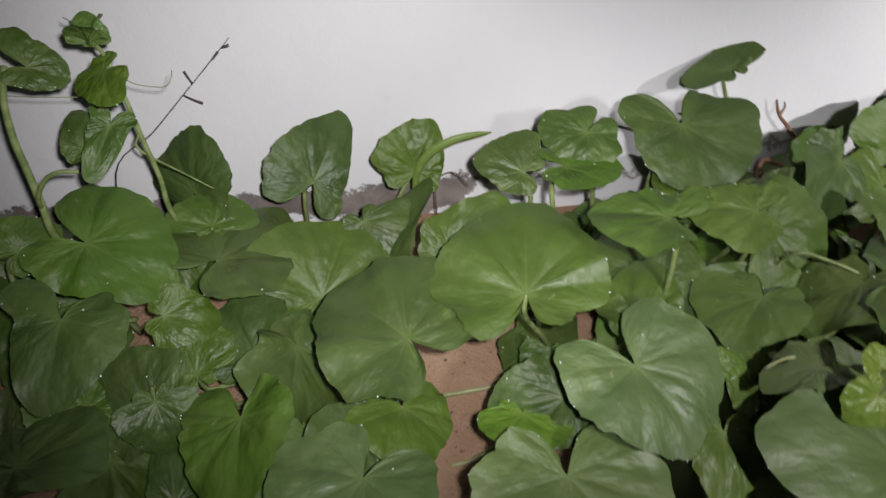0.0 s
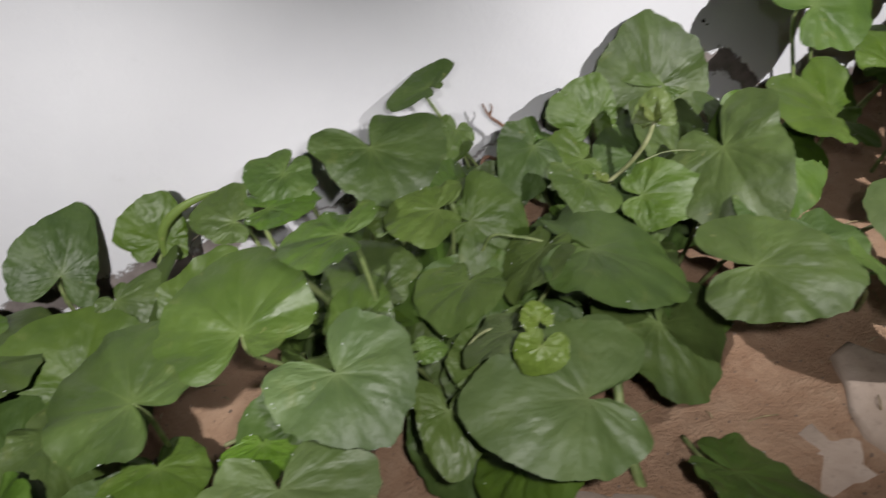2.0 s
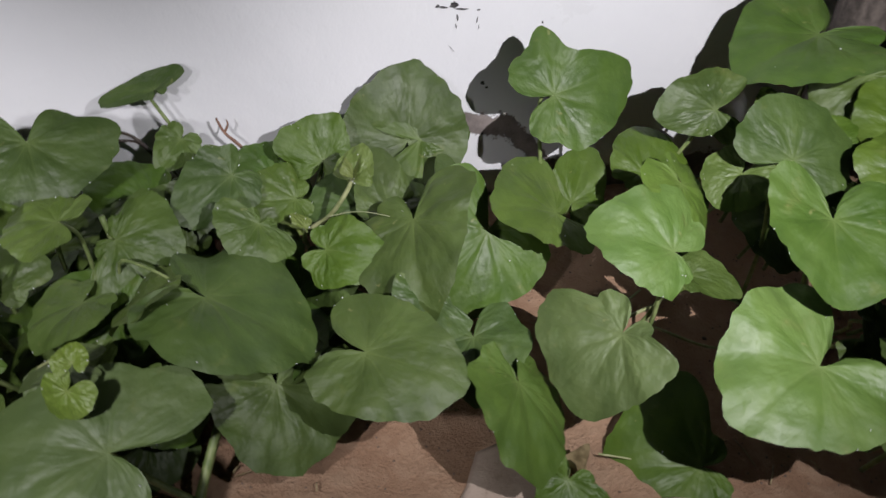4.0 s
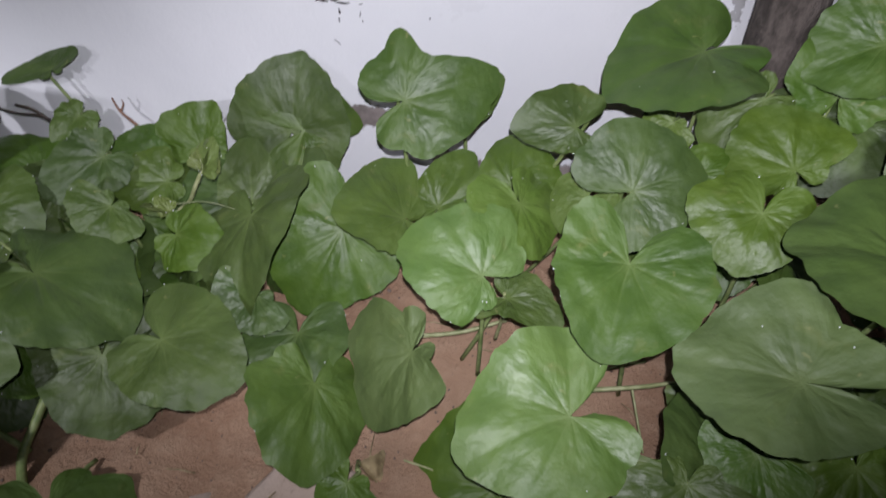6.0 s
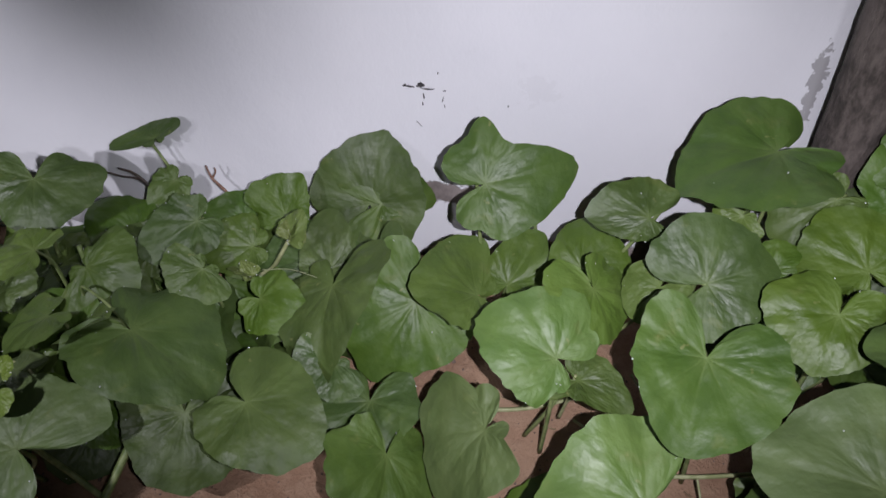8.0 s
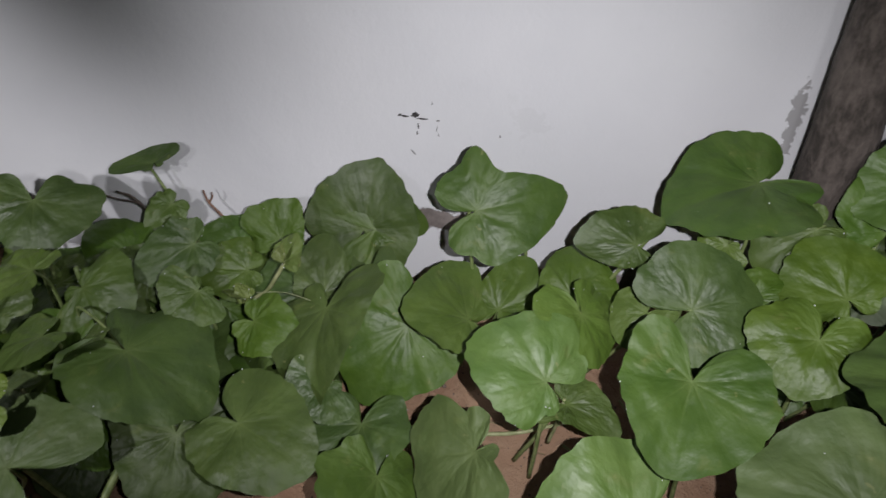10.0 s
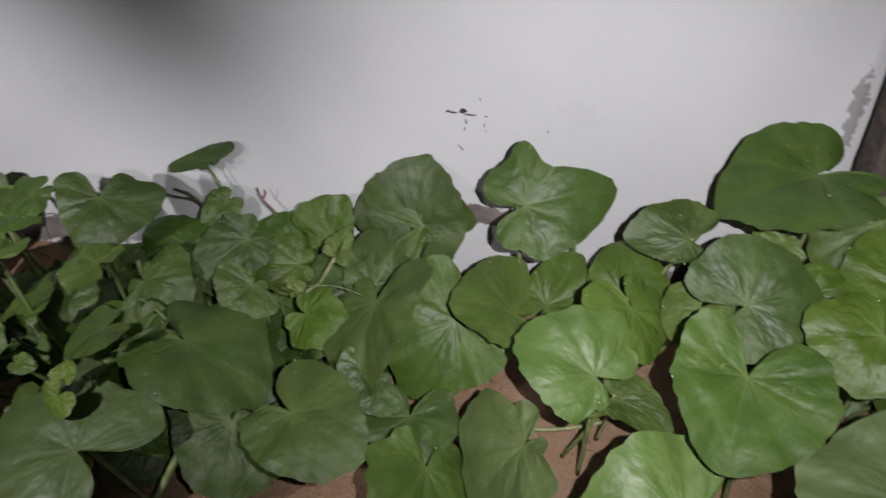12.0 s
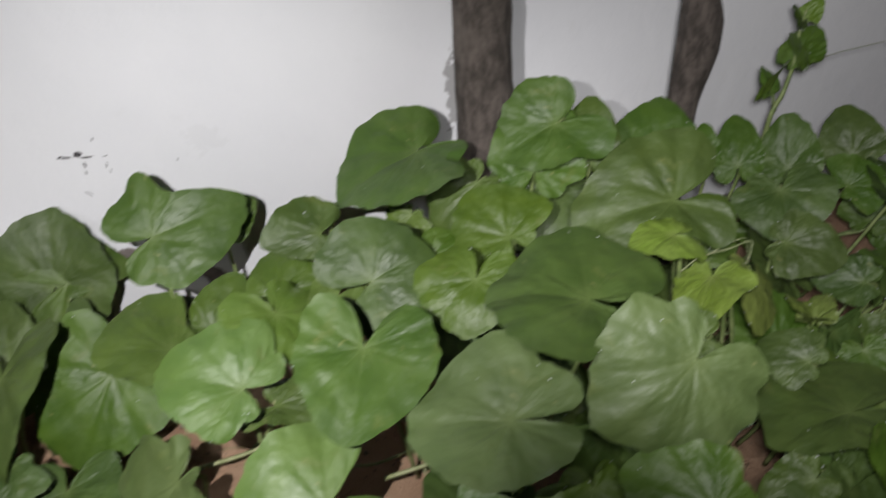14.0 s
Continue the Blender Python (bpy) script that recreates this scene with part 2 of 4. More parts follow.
def tube_shape(points, radii, sides=8, wobble=0.0):
    """Rings round a smooth line of points, as vertices and faces."""
    pts = [Vector(p) for p in points]
    verts, faces = [], []
    side = Vector((1, 0, 0))
    for i, p in enumerate(pts):
        ahead = (pts[min(i + 1, len(pts) - 1)] - pts[max(i - 1, 0)]).normalized()
        side = (side - ahead * side.dot(ahead))
        if side.length < 1e-4:
            side = ahead.orthogonal()
        side.normalize()
        other = ahead.cross(side)
        for k in range(sides):
            a = 2 * math.pi * k / sides
            r = radii[i] * (1 + wobble * noise.noise(Vector((9 * a, 60 * p.z, 30 * p.x))))
            verts.append(p + (side * math.cos(a) + other * math.sin(a)) * r)
    for i in range(len(pts) - 1):
        for k in range(sides):
            a, b = i * sides + k, i * sides + (k + 1) % sides
            faces.append((a, b, b + sides, a + sides))
    faces.append(tuple(range(sides))[::-1])
    faces.append(tuple((len(pts) - 1) * sides + k for k in range(sides)))
    return verts, faces


def bend(points, n=10):
    """A smooth line through a few points."""
    pts = [Vector(p) for p in points]
    pts = [2 * pts[0] - pts[1]] + pts + [2 * pts[-1] - pts[-2]]
    out = []
    for i in range(1, len(pts) - 2):
        p0, p1, p2, p3 = pts[i - 1 : i + 3]
        for k in range(n):
            t = k / n
            out.append(0.5 * (2 * p1 + (p2 - p0) * t + (2 * p0 - 5 * p1 + 4 * p2 - p3) * t * t + (3 * p1 - p0 - 3 * p2 + p3) * t ** 3))
    out.append(pts[-2])
    return out


def stalk(name, points, r0, r1, mat, parent=None, label="", sides=7, n=6, wobble=0.0):
    line = bend(points, n)
    radii = [r0 + (r1 - r0) * i / (len(line) - 1) for i in range(len(line))]
    return mesh_object(name, *tube_shape(line, radii, sides, wobble), mat, parent, label)


def ground_height(x, y):
    rise = min(max((y - 0.42) / 0.40, 0.0), 1.0) ** 1.3
    lumps = 0.014 * noise.fractal(Vector((3.1 * x, 3.1 * y, 0.4)), 0.9, 2.0, 4) + 0.006 * noise.noise(Vector((21 * x, 21 * y, 2.0)))
    bank = 0.018 * min(max((0.75 - x) / 0.25, 0.0), 1.0)
    return 0.028 + bank + 0.135 * rise + lumps * (1.0 - 0.5 * rise)


# ---- the setting ----
def ground():
    xs = [-6.0, -4.0, -2.5, -1.6] + [-1.2 + 0.025 * i for i in range(173)] + [3.6, 4.6, 6.0, 8.0]
    ys = [-6.0, -4.0, -2.5, -1.6, -1.0] + [-0.6 + 0.025 * i for i in range(59)]
    verts = [(x, y, ground_height(x, y)) for y in ys for x in xs]
    w = len(xs)
    faces = [(j * w + i, j * w + i + 1, (j + 1) * w + i + 1, (j + 1) * w + i) for j in range(len(ys) - 1) for i in range(w - 1)]
    ob = mesh_object("ground", verts, faces, SOIL)
    tagged(ob, "reddish-brown dry trodden soil sloping up to the wall", "soil", kind="structure")


def wall():
    x0, x1, y0, y1, z0, z1 = -6.0, 8.0, WALL_Y, WALL_Y + 0.2, -0.1, 3.0
    verts = [(x, y, z) for x in (x0, x1) for y in (y0, y1) for z in (z0, z1)]
    faces = [(0, 4, 5, 1), (2, 3, 7, 6), (0, 1, 3, 2), (4, 6, 7, 5), (1, 5, 7, 3), (0, 2, 6, 4)]
    ob = mesh_object("wall_north", verts, faces, WHITE, smooth=False)
    tagged(ob, "white limewashed wall with paint peeling above the soil", "wall", kind="structure")


ground()
wall()


def trunk(name, x, y, r, lean, knots, label):
    base = Vector((x, y, ground_height(x, y) - 0.05))
    line = bend([base, base + Vector((lean * 0.3 + 0.004, 0, 0.45)), base + Vector((lean * 0.7 - 0.003, 0.004, 1.0)), base + Vector((lean, 0, 1.7)), base + Vector((lean * 1.3, 0.02, 2.6))], 26)
    radii = [r * (1.18 - 0.16 * min(1, i / 18) - 0.22 * i / len(line)) for i in range(len(line))]
    verts, faces = tube_shape(line, radii, 36, 0.0)
    out = []
    for v in verts:
        c = Vector((v.x - x, v.y - y, 0))
        f = 1 + 0.06 * noise.fractal(Vector((v.x * 14, v.y * 14, v.z * 5)), 0.8, 2.0, 4) + 0.045 * noise.noise(Vector((v.x * 75, v.y * 75, v.z * 42)))
        for kz, ka, ks in knots:
            d = (v.z - kz) ** 2 / 0.0016 + (math.atan2(c.y, c.x) - ka) ** 2 / 0.35
            f += ks * math.exp(-d)
        out.append(Vector((x, y, v.z)) + c * f)
    root = new(name)
    root.location = (0, 0, 0)
    mesh_object("trunk", out, faces, BARK, root)
    for kz, ka, ks in knots:
        if ks < 0.0:
            continue
        at = Vector((x + lean * 0.3 + math.cos(ka) * r * 0.86, y + math.sin(ka) * r * 0.86, kz))
        shape = bmesh.new()
        bmesh.ops.create_icosphere(shape, subdivisions=3, radius=1.0)
        for v in shape.verts:
            f = 1 + 0.28 * noise.noise(v.co * 2.3 + Vector((kz * 40, 0, 0)))
            v.co = at + Vector((v.co.x * 0.010 * f, v.co.y * 0.009 * f, v.co.z * 0.017 * f))
        data = bpy.data.meshes.new("knot")
        shape.to_mesh(data)
        shape.free()
        data.materials.append(BARK)
        data.polygons.foreach_set("use_smooth", [True] * len(data.polygons))
        knot = new("knot", data)
        knot.parent = root
    tagged(root, label, "tree")
    return root


trunk("tree", 1.664, 0.740, 0.044, 0.022, [(0.58, -1.7, -0.10), (0.47, -0.4, 0.06)], "grey-brown tree trunk with rough bark standing before the wall")
trunk("tree", 1.964, 0.700, 0.0235, 0.072, [(0.585, 0.1, 0.45), (0.53, -0.2, 0.30)], "slim knotted tree trunk standing before the white wall")

# ---- the vines ----
PLANTS = [(-0.25, 0.60), (0.12, 0.62), (0.50, 0.64), (0.86, 0.62), (1.22, 0.60), (1.60, 0.56), (2.02, 0.48)]
VINES = []
for bx, by in PLANTS:
    root = new("gourd_vine")
    root.location = (bx, by, ground_height(bx, by))
    tagged(root, "leafy green gourd vine with broad rounded leaves in dry soil", "vine", group="vines along the wall")
    VINES.append(root)
COUNT = [0]


def outline(a, w, b, gap):
    """The leaf's reach at a degrees from the tip: half width w, back lobe b, and a bay gap degrees to each side behind the stalk."""
    if a <= 90:
        c, s = math.cos(radians(a)), math.sin(radians(a))
        return 1 / math.sqrt(c * c + s * s / (w * w)) + 0.045 * math.exp(-((a / 12) ** 2))
    if a <= 116:
        t = (a - 90) / 26
        return w + (b - w) * t * t * (3 - 2 * t)
    t = min(1.0, (a - 116) / (64 - gap))
    return b * math.sqrt(max(0.0, 1 - t ** (2.3 + 8.0 * max(0.0, 1 - gap / 4)))) + 0.02


def leaf_point(deg, r, shape, seed, form):
    w, left, b, bl, gap, peak, high = shape
    cup, fold, droop, wave, puff, lobe, turned = form
    far = abs(deg)
    reach = outline(far, w if deg > 0 else left, b if deg > 0 else bl, gap)
    reach += high * math.exp(-((abs(deg - peak) / 20) ** 1.4))
    c, s = math.cos(radians(deg)), math.sin(radians(deg))
    lift = Vector((s * 1.6, c * 1.6, seed * 0.37))
    edge = 1 + (0.006 * math.sin(radians(deg) * 25 + seed) + 0.004 * math.sin(radians(deg) * 61 + 2 * seed) + lobe * math.cos(radians(deg) * 4.8 + turned) * min(1.0, (180 - far) / 60)
                + 0.045 * noise.noise(lift * 2.0) + 0.030 * noise.noise(lift * 5.0) + 0.012 * noise.noise(lift * 13.0)) * r ** 3
    d = reach * r * edge
    x, y = d * s, d * c
    # the blade swells between nine main veins, and less between their side veins
    bent = deg + 7 * noise.noise(Vector((deg * 0.02, seed * 1.3, 0.7 * r)))
    sector = abs(((bent / 38.0 + 0.5) % 1.0) - 0.5) * 2
    z = puff * (1 - (1 - sector) ** 2.2) * min(1.0, d * 2.0) * (1.15 - 0.4 * r)
    z += 0.30 * puff * math.sin(d * 21 - sector * 2.4) * min(1.0, d * 1.5) * sector
    z += 0.9 * puff * noise.noise(Vector((x * 3.4, y * 3.4, seed * 1.7))) + 0.35 * puff * noise.noise(Vector((x * 9.0, y * 9.0, seed * 0.9)))
    z += cup * d * d + fold * abs(x) - droop * max(0, y) ** 2 * r - 0.10 * droop * d
    z += 0.06 * r ** 4 * noise.noise(lift * 2.6 + Vector((3, 1, 0)))
    z += wave * r * r * noise.noise(lift + Vector((0, 0, 0.6 * r)))
    return x, y, z, 0.5 + bent / 360.0


def leaf_form(seed, wavy):
    rnd = random.Random(seed)
    return (rnd.uniform(-0.22, 0.10) * wavy, rnd.uniform(-0.04, 0.16), rnd.uniform(0.02, 0.20), rnd.uniform(0.10, 0.24) * wavy,
            rnd.uniform(0.014, 0.027), rnd.uniform(0.005, 0.03), rnd.uniform(-0.5, 0.5))


def leaf_shape(length, shape, seed, wavy=1.0, rings=11, steps=76):
    form = leaf_form(seed, wavy)
    end = 179.0 - shape[4]
    verts, faces, uvs = [(0, 0, 0)], [], [(0.5, 0.0)]
    for i in range(1, rings + 1):
        r = (i / rings) ** 0.85
        for k in range(steps + 1):
            deg = end * (2 * k / steps - 1)
            x, y, z, turn = leaf_point(deg, r, shape, seed, form)
            verts.append((x * length, y * length, z * length))
            uvs.append((turn, r))
    row = steps + 1
    for k in range(steps):
        faces.append((0, 1 + k + 1, 1 + k))
        for i in range(rings - 1):
            a = 1 + i * row + k
            faces.append((a, a + 1, a + row + 1, a + row))
    return verts, faces, uvs


def leaf(plant, at, turn, length, w, b, young=False, stem=True, left=None, back=None, bay=9.0, pale=False, yellow=False, wavy=0.8, peak=(0, 0.0)):
    COUNT[0] += 1
    vine = VINES[plant]
    verts, faces, uvs = leaf_shape(length, (w, left or w, b, back or b, bay, *peak), COUNT[0], wavy)
    ob = mesh_object("leaf", verts, faces, YELLOW if yellow else YOUNG if young else PALE_LIT if pale else LEAF, vine, "yellowing young leaf" if yellow else "yellow-green young leaf" if young else "paler grey-green leaf, some torchlight put into its colour" if pale else "")
    layer = ob.data.uv_layers.new(name="veins")
    for loop in ob.data.loops:
        layer.data[loop.index].uv = uvs[loop.vertex_index]
    m = pose(*at, *turn)
    ob.matrix_basis = Matrix.Translation(-vine.location) @ m
    if not stem:
        return ob
    rnd = random.Random(1000 + COUNT[0])
    top = Vector(at)
    up = m.to_3x3() @ Vector((0, 0, 1))
    back = m.to_3x3() @ Vector((0, -1, 0))
    base = Vector((top.x * 0.72 + vine.location.x * 0.28 + rnd.uniform(-0.03, 0.03), top.y + rnd.uniform(0.03, 0.10), 0))
    base.y = min(base.y, WALL_Y - 0.03)
    base.z = min(ground_height(base.x, base.y) + 0.008, top.z - 0.01)
    under = top - up * 0.028 + back * 0.012
    line = [top - up * 0.0015, under, under.lerp(base, 0.5) + Vector((0, -0.012, 0.012)), base]
    stalk("petiole", line, 0.0020 if young else 0.0026, 0.0033, STEM, ob, "pale green leaf stalk")
    ob.children[0].matrix_parent_inverse = m.inverted()
    return ob


# the broad leaves of the upper tier
leaf(4, (1.275, 0.471, 0.274), (29, -27, 62), 0.099, 0.91, 0.62, pale=True, left=0.68, back=0.41, bay=19, wavy=0.7)
leaf(5, (1.424, 0.418, 0.336), (-28, -5, 159), 0.106, 0.70, 0.77, left=0.83, back=0.76, bay=17, wavy=0.7)
leaf(4, (1.073, 0.406, 0.156), (-24, -36, -162), 0.110, 0.79, 0.56, left=0.71, back=0.59, bay=18, wavy=0.7)
leaf(3, (0.900, 0.421, 0.219), (-1, 20, -122), 0.110, 0.64, 0.64, left=0.68, back=0.74, bay=8, wavy=0.7)
leaf(5, (1.356, 0.299, 0.238), (-2, -19, 111), 0.112, 0.86, 0.93, pale=True, left=0.75, back=0.66, bay=22, wavy=0.7)
leaf(5, (1.547, 0.276, 0.320), (-6, -14, 67), 0.102, 0.95, 0.73, pale=True, left=0.79, back=0.72, bay=0, wavy=0.7)
leaf(4, (1.326, 0.565, 0.310), (-40, -5, -136), 0.069, 0.88, 1.07, young=True, left=1.06, back=0.87, bay=7, wavy=0.7)
leaf(4, (1.409, 0.564, 0.319), (-40, -7, 120), 0.053, 0.92, 0.85, young=True, left=0.88, back=0.78, bay=15, wavy=0.7)
leaf(4, (1.176, 0.609, 0.256), (23, -19, 91), 0.092, 1.10, 0.45, left=0.63, back=0.78, bay=11, wavy=0.7)
leaf(4, (1.087, 0.625, 0.227), (-49, -25, 164), 0.128, 0.80, 0.78, left=0.75, back=0.64, bay=17, wavy=0.7)
leaf(3, (0.977, 0.583, 0.280), (-30, 24, 160), 0.123, 0.77, 0.46, left=0.58, back=0.78, bay=12, wavy=0.7)
leaf(5, (1.453, 0.536, 0.349), (28, 41, -62), 0.084, 0.85, 0.87, left=1.04, back=0.97, bay=14, wavy=0.7)
leaf(5, (1.573, 0.467, 0.366), (-33, -5, 152), 0.067, 1.17, 0.93, left=0.79, back=0.84, bay=6, wavy=0.7)
leaf(3, (0.735, 0.489, 0.263), (-19, 1, -108), 0.124, 0.71, 0.67, left=0.87, back=0.61, bay=8, wavy=0.7)
leaf(3, (0.796, 0.452, 0.156), (-39, -12, -158), 0.100, 0.77, 0.95, left=1.10, back=0.78, bay=13, wavy=0.7)
leaf(2, (0.649, 0.346, 0.201), (13, -18, 75), 0.116, 0.76, 0.93, pale=True, left=0.69, back=0.63, bay=15, wavy=0.7)
leaf(4, (1.038, 0.490, 0.157), (-16, 1, 174), 0.079, 0.92, 0.79, left=0.89, back=0.85, bay=14, wavy=0.7)
leaf(4, (1.192, 0.408, 0.211), (-39, -1, 122), 0.100, 1.05, 0.55, pale=True, left=0.73, back=0.34, bay=4, wavy=0.7)
leaf(4, (1.308, 0.482, 0.227), (-7, 11, -117), 0.069, 0.40, 0.78, left=0.65, back=0.50, bay=15, wavy=0.7)
leaf(3, (0.998, 0.779, 0.297), (73, 7, -6), 0.111, 0.81, 0.78, left=0.89, back=0.78, bay=17, wavy=0.7)
leaf(4, (1.180, 0.674, 0.398), (23, 52, -62), 0.126, 0.63, 0.51, left=0.38, back=0.54, bay=7, peak=(-79, 0.37), wavy=0.7)
leaf(4, (1.399, 0.640, 0.378), (-25, -78, 97), 0.078, 0.72, 0.64, left=0.48, back=0.72, bay=20, wavy=0.7)
leaf(5, (1.555, 0.682, 0.460), (-14, -10, 106), 0.129, 0.73, 0.70, left=0.92, back=0.60, bay=19, wavy=0.7)
leaf(5, (1.744, 0.636, 0.486), (-33, -38, 103), 0.086, 0.86, 0.79, left=0.75, back=1.05, bay=13, wavy=0.7)
leaf(6, (1.835, 0.470, 0.424), (-9, -39, 89), 0.122, 0.77, 0.85, left=0.46, back=0.68, bay=14, wavy=0.7)
leaf(3, (0.872, 0.734, 0.296), (65, 17, -11), 0.065, 0.55, 0.78, left=1.09, back=0.72, bay=14, wavy=0.7)
leaf(5, (1.660, 0.346, 0.393), (8, -5, 61), 0.102, 1.20, 1.13, left=0.99, back=0.52, bay=13, wavy=0.7)
leaf(5, (1.723, 0.243, 0.373), (-42, -43, 138), 0.111, 0.79, 0.53, pale=True, left=0.76, back=0.68, bay=14, peak=(-13, -0.09), wavy=0.7)
leaf(6, (1.931, 0.240, 0.247), (0, 6, 88), 0.088, 1.13, 1.17, left=0.64, back=0.78, bay=2, wavy=0.7)
leaf(6, (1.847, 0.393, 0.354), (-26, 22, 121), 0.069, 0.66, 0.47, yellow=True, left=0.74, back=0.48, bay=17, wavy=0.7)
leaf(6, (1.903, 0.385, 0.341), (-36, -34, -174), 0.064, 0.60, 0.69, yellow=True, left=0.78, back=0.80, bay=18, wavy=0.7)
leaf(6, (1.805, 0.418, 0.407), (1, -13, 72), 0.048, 0.80, 0.72, yellow=True, left=0.83, back=0.95, bay=12, wavy=0.7)
leaf(6, (2.047, 0.527, 0.377), (-37, 11, 150), 0.073, 0.91, 0.63, left=0.94, back=0.80, bay=19, wavy=0.7)
leaf(1, (0.226, 0.486, 0.266), (14, -12, 41), 0.103, 0.93, 0.62, left=0.77, back=0.62, bay=11, wavy=0.7)
leaf(2, (0.344, 0.514, 0.286), (26, -1, -12), 0.114, 0.70, 0.45, left=0.82, back=0.63, bay=15, wavy=0.7)
leaf(2, (0.427, 0.430, 0.263), (-13, 7, -154), 0.079, 0.91, 0.92, pale=True, left=0.99, back=0.91, bay=18, wavy=0.7)
leaf(2, (0.350, 0.354, 0.221), (-11, -9, 180), 0.076, 1.07, 0.82, pale=True, left=1.17, back=0.98, bay=20, wavy=0.7)
leaf(1, (0.177, 0.395, 0.186), (-1, 1, 149), 0.087, 1.01, 0.76, pale=True, left=0.87, back=0.76, bay=14, wavy=0.7)
leaf(1, (0.215, 0.482, 0.175), (-9, -14, -162), 0.061, 0.99, 0.62, left=0.84, back=0.78, bay=16, wavy=0.7)
leaf(1, (0.061, 0.463, 0.203), (-6, 20, -179), 0.092, 0.62, 0.80, left=0.63, back=0.53, bay=18, wavy=0.7)
leaf(1, (0.057, 0.564, 0.184), (34, -0, -9), 0.083, 0.85, 0.52, left=0.96, back=0.56, bay=22, wavy=0.7)
leaf(1, (0.020, 0.639, 0.267), (-2, 9, -41), 0.085, 0.93, 0.77, left=1.01, back=0.76, bay=15, peak=(-15, 0.61), wavy=0.7)
leaf(0, (-0.104, 0.623, 0.311), (-24, 13, -112), 0.092, 0.64, 0.67, left=0.90, back=0.91, bay=13, wavy=0.7)
leaf(0, (-0.094, 0.517, 0.296), (-15, -9, -176), 0.082, 0.47, 0.82, left=0.75, back=0.57, bay=16, wavy=0.7)
leaf(1, (-0.044, 0.504, 0.178), (20, -39, 56), 0.070, 0.97, 0.65, left=0.76, back=0.56, bay=16, wavy=0.7)
leaf(0, (-0.125, 0.420, 0.213), (-0, -18, -94), 0.072, 0.56, 0.78, left=1.26, back=0.84, bay=7, wavy=0.7)
leaf(1, (0.121, 0.753, 0.294), (60, 36, 2), 0.075, 0.53, 0.72, left=0.85, back=0.84, bay=20, peak=(-3, 0.29), wavy=0.7)
leaf(1, (0.251, 0.755, 0.298), (75, 22, 1), 0.064, 0.50, 0.54, left=0.93, back=0.66, bay=19, wavy=0.7)
leaf(1, (-0.020, 0.736, 0.302), (67, -3, -28), 0.074, 0.70, 0.78, left=1.01, back=0.63, bay=17, wavy=0.7)
leaf(2, (0.362, 0.641, 0.350), (18, -35, 60), 0.051, 0.97, 0.55, left=0.55, back=0.53, bay=11, wavy=0.7)
leaf(2, (0.540, 0.661, 0.382), (-39, 4, -165), 0.082, 0.73, 0.89, left=1.18, back=0.70, bay=21, wavy=0.7)
leaf(2, (0.585, 0.560, 0.332), (1, -23, 70), 0.063, 0.54, 0.66, young=True, left=0.82, back=0.56, bay=17, wavy=0.7)
leaf(2, (0.472, 0.515, 0.362), (-0, -11, 63), 0.068, 0.47, 0.73, left=0.85, back=0.59, bay=19, wavy=0.7)
leaf(3, (0.782, 0.287, 0.084), (-14, -28, -135), 0.115, 0.55, 0.54, left=0.79, back=0.52, bay=11, wavy=0.7)
leaf(4, (1.114, 0.324, 0.074), (-36, -14, 147), 0.055, 0.61, 0.63, left=0.97, back=0.53, bay=15, wavy=0.7)
leaf(2, (0.657, 0.798, 0.389), (29, -18, 15), 0.033, 1.43, 0.56, stem=False, left=2.14, back=0.66, bay=4, wavy=0.7)
leaf(0, (-0.114, 0.666, 0.486), (-39, 42, -103), 0.036, 0.60, 0.70, stem=False, left=0.84, back=1.17, bay=16, wavy=0.7)
leaf(1, (-0.040, 0.656, 0.482), (-21, -16, 121), 0.032, 0.64, 0.77, stem=False, left=1.47, back=0.87, bay=15, wavy=0.7)
leaf(3, (1.016, 0.776, 0.299), (6, 53, -75), 0.086, 0.30, 1.18, left=0.87, back=1.17, bay=16, wavy=0.7)
leaf(1, (0.198, 0.675, 0.216), (43, -0, -43), 0.118, 0.32, 0.78, left=0.28, back=0.77, bay=17, wavy=0.7)
leaf(2, (0.524, 0.420, 0.171), (-23, -7, 165), 0.066, 0.52, 0.81, young=True, left=0.65, back=0.44, bay=15, wavy=0.7)
leaf(2, (0.590, 0.362, 0.131), (-13, 29, 134), 0.081, 0.88, 0.66, left=0.98, back=0.78, bay=17, wavy=0.7)
leaf(2, (0.608, 0.433, 0.237), (-2, 4, 95), 0.052, 0.64, 0.68, pale=True, left=0.52, back=0.77, bay=16, wavy=0.7)
leaf(2, (0.686, 0.510, 0.269), (-24, 17, 106), 0.068, 0.81, 0.57, young=True, left=0.90, back=0.53, bay=14, wavy=0.7)
leaf(2, (0.596, 0.524, 0.248), (-11, 5, 132), 0.065, 1.08, 0.64, young=True, left=0.74, back=0.60, bay=22, wavy=0.7)
leaf(2, (0.433, 0.657, 0.383), (-30, -16, 141), 0.041, 1.30, 0.88, left=1.03, back=0.80, bay=1, wavy=0.7)
leaf(2, (0.621, 0.379, 0.255), (-53, -31, 146), 0.031, 0.80, 0.62, yellow=True, stem=False, left=0.93, back=0.89, bay=8, wavy=0.7)
leaf(2, (0.627, 0.394, 0.274), (38, -0, -0), 0.020, 0.78, 0.69, yellow=True, stem=False, left=0.90, back=0.87, bay=22, wavy=0.7)
leaf(2, (0.332, 0.447, 0.192), (0, -5, 180), 0.049, 0.92, 0.50, young=True, left=1.02, back=1.14, bay=19, wavy=0.7)
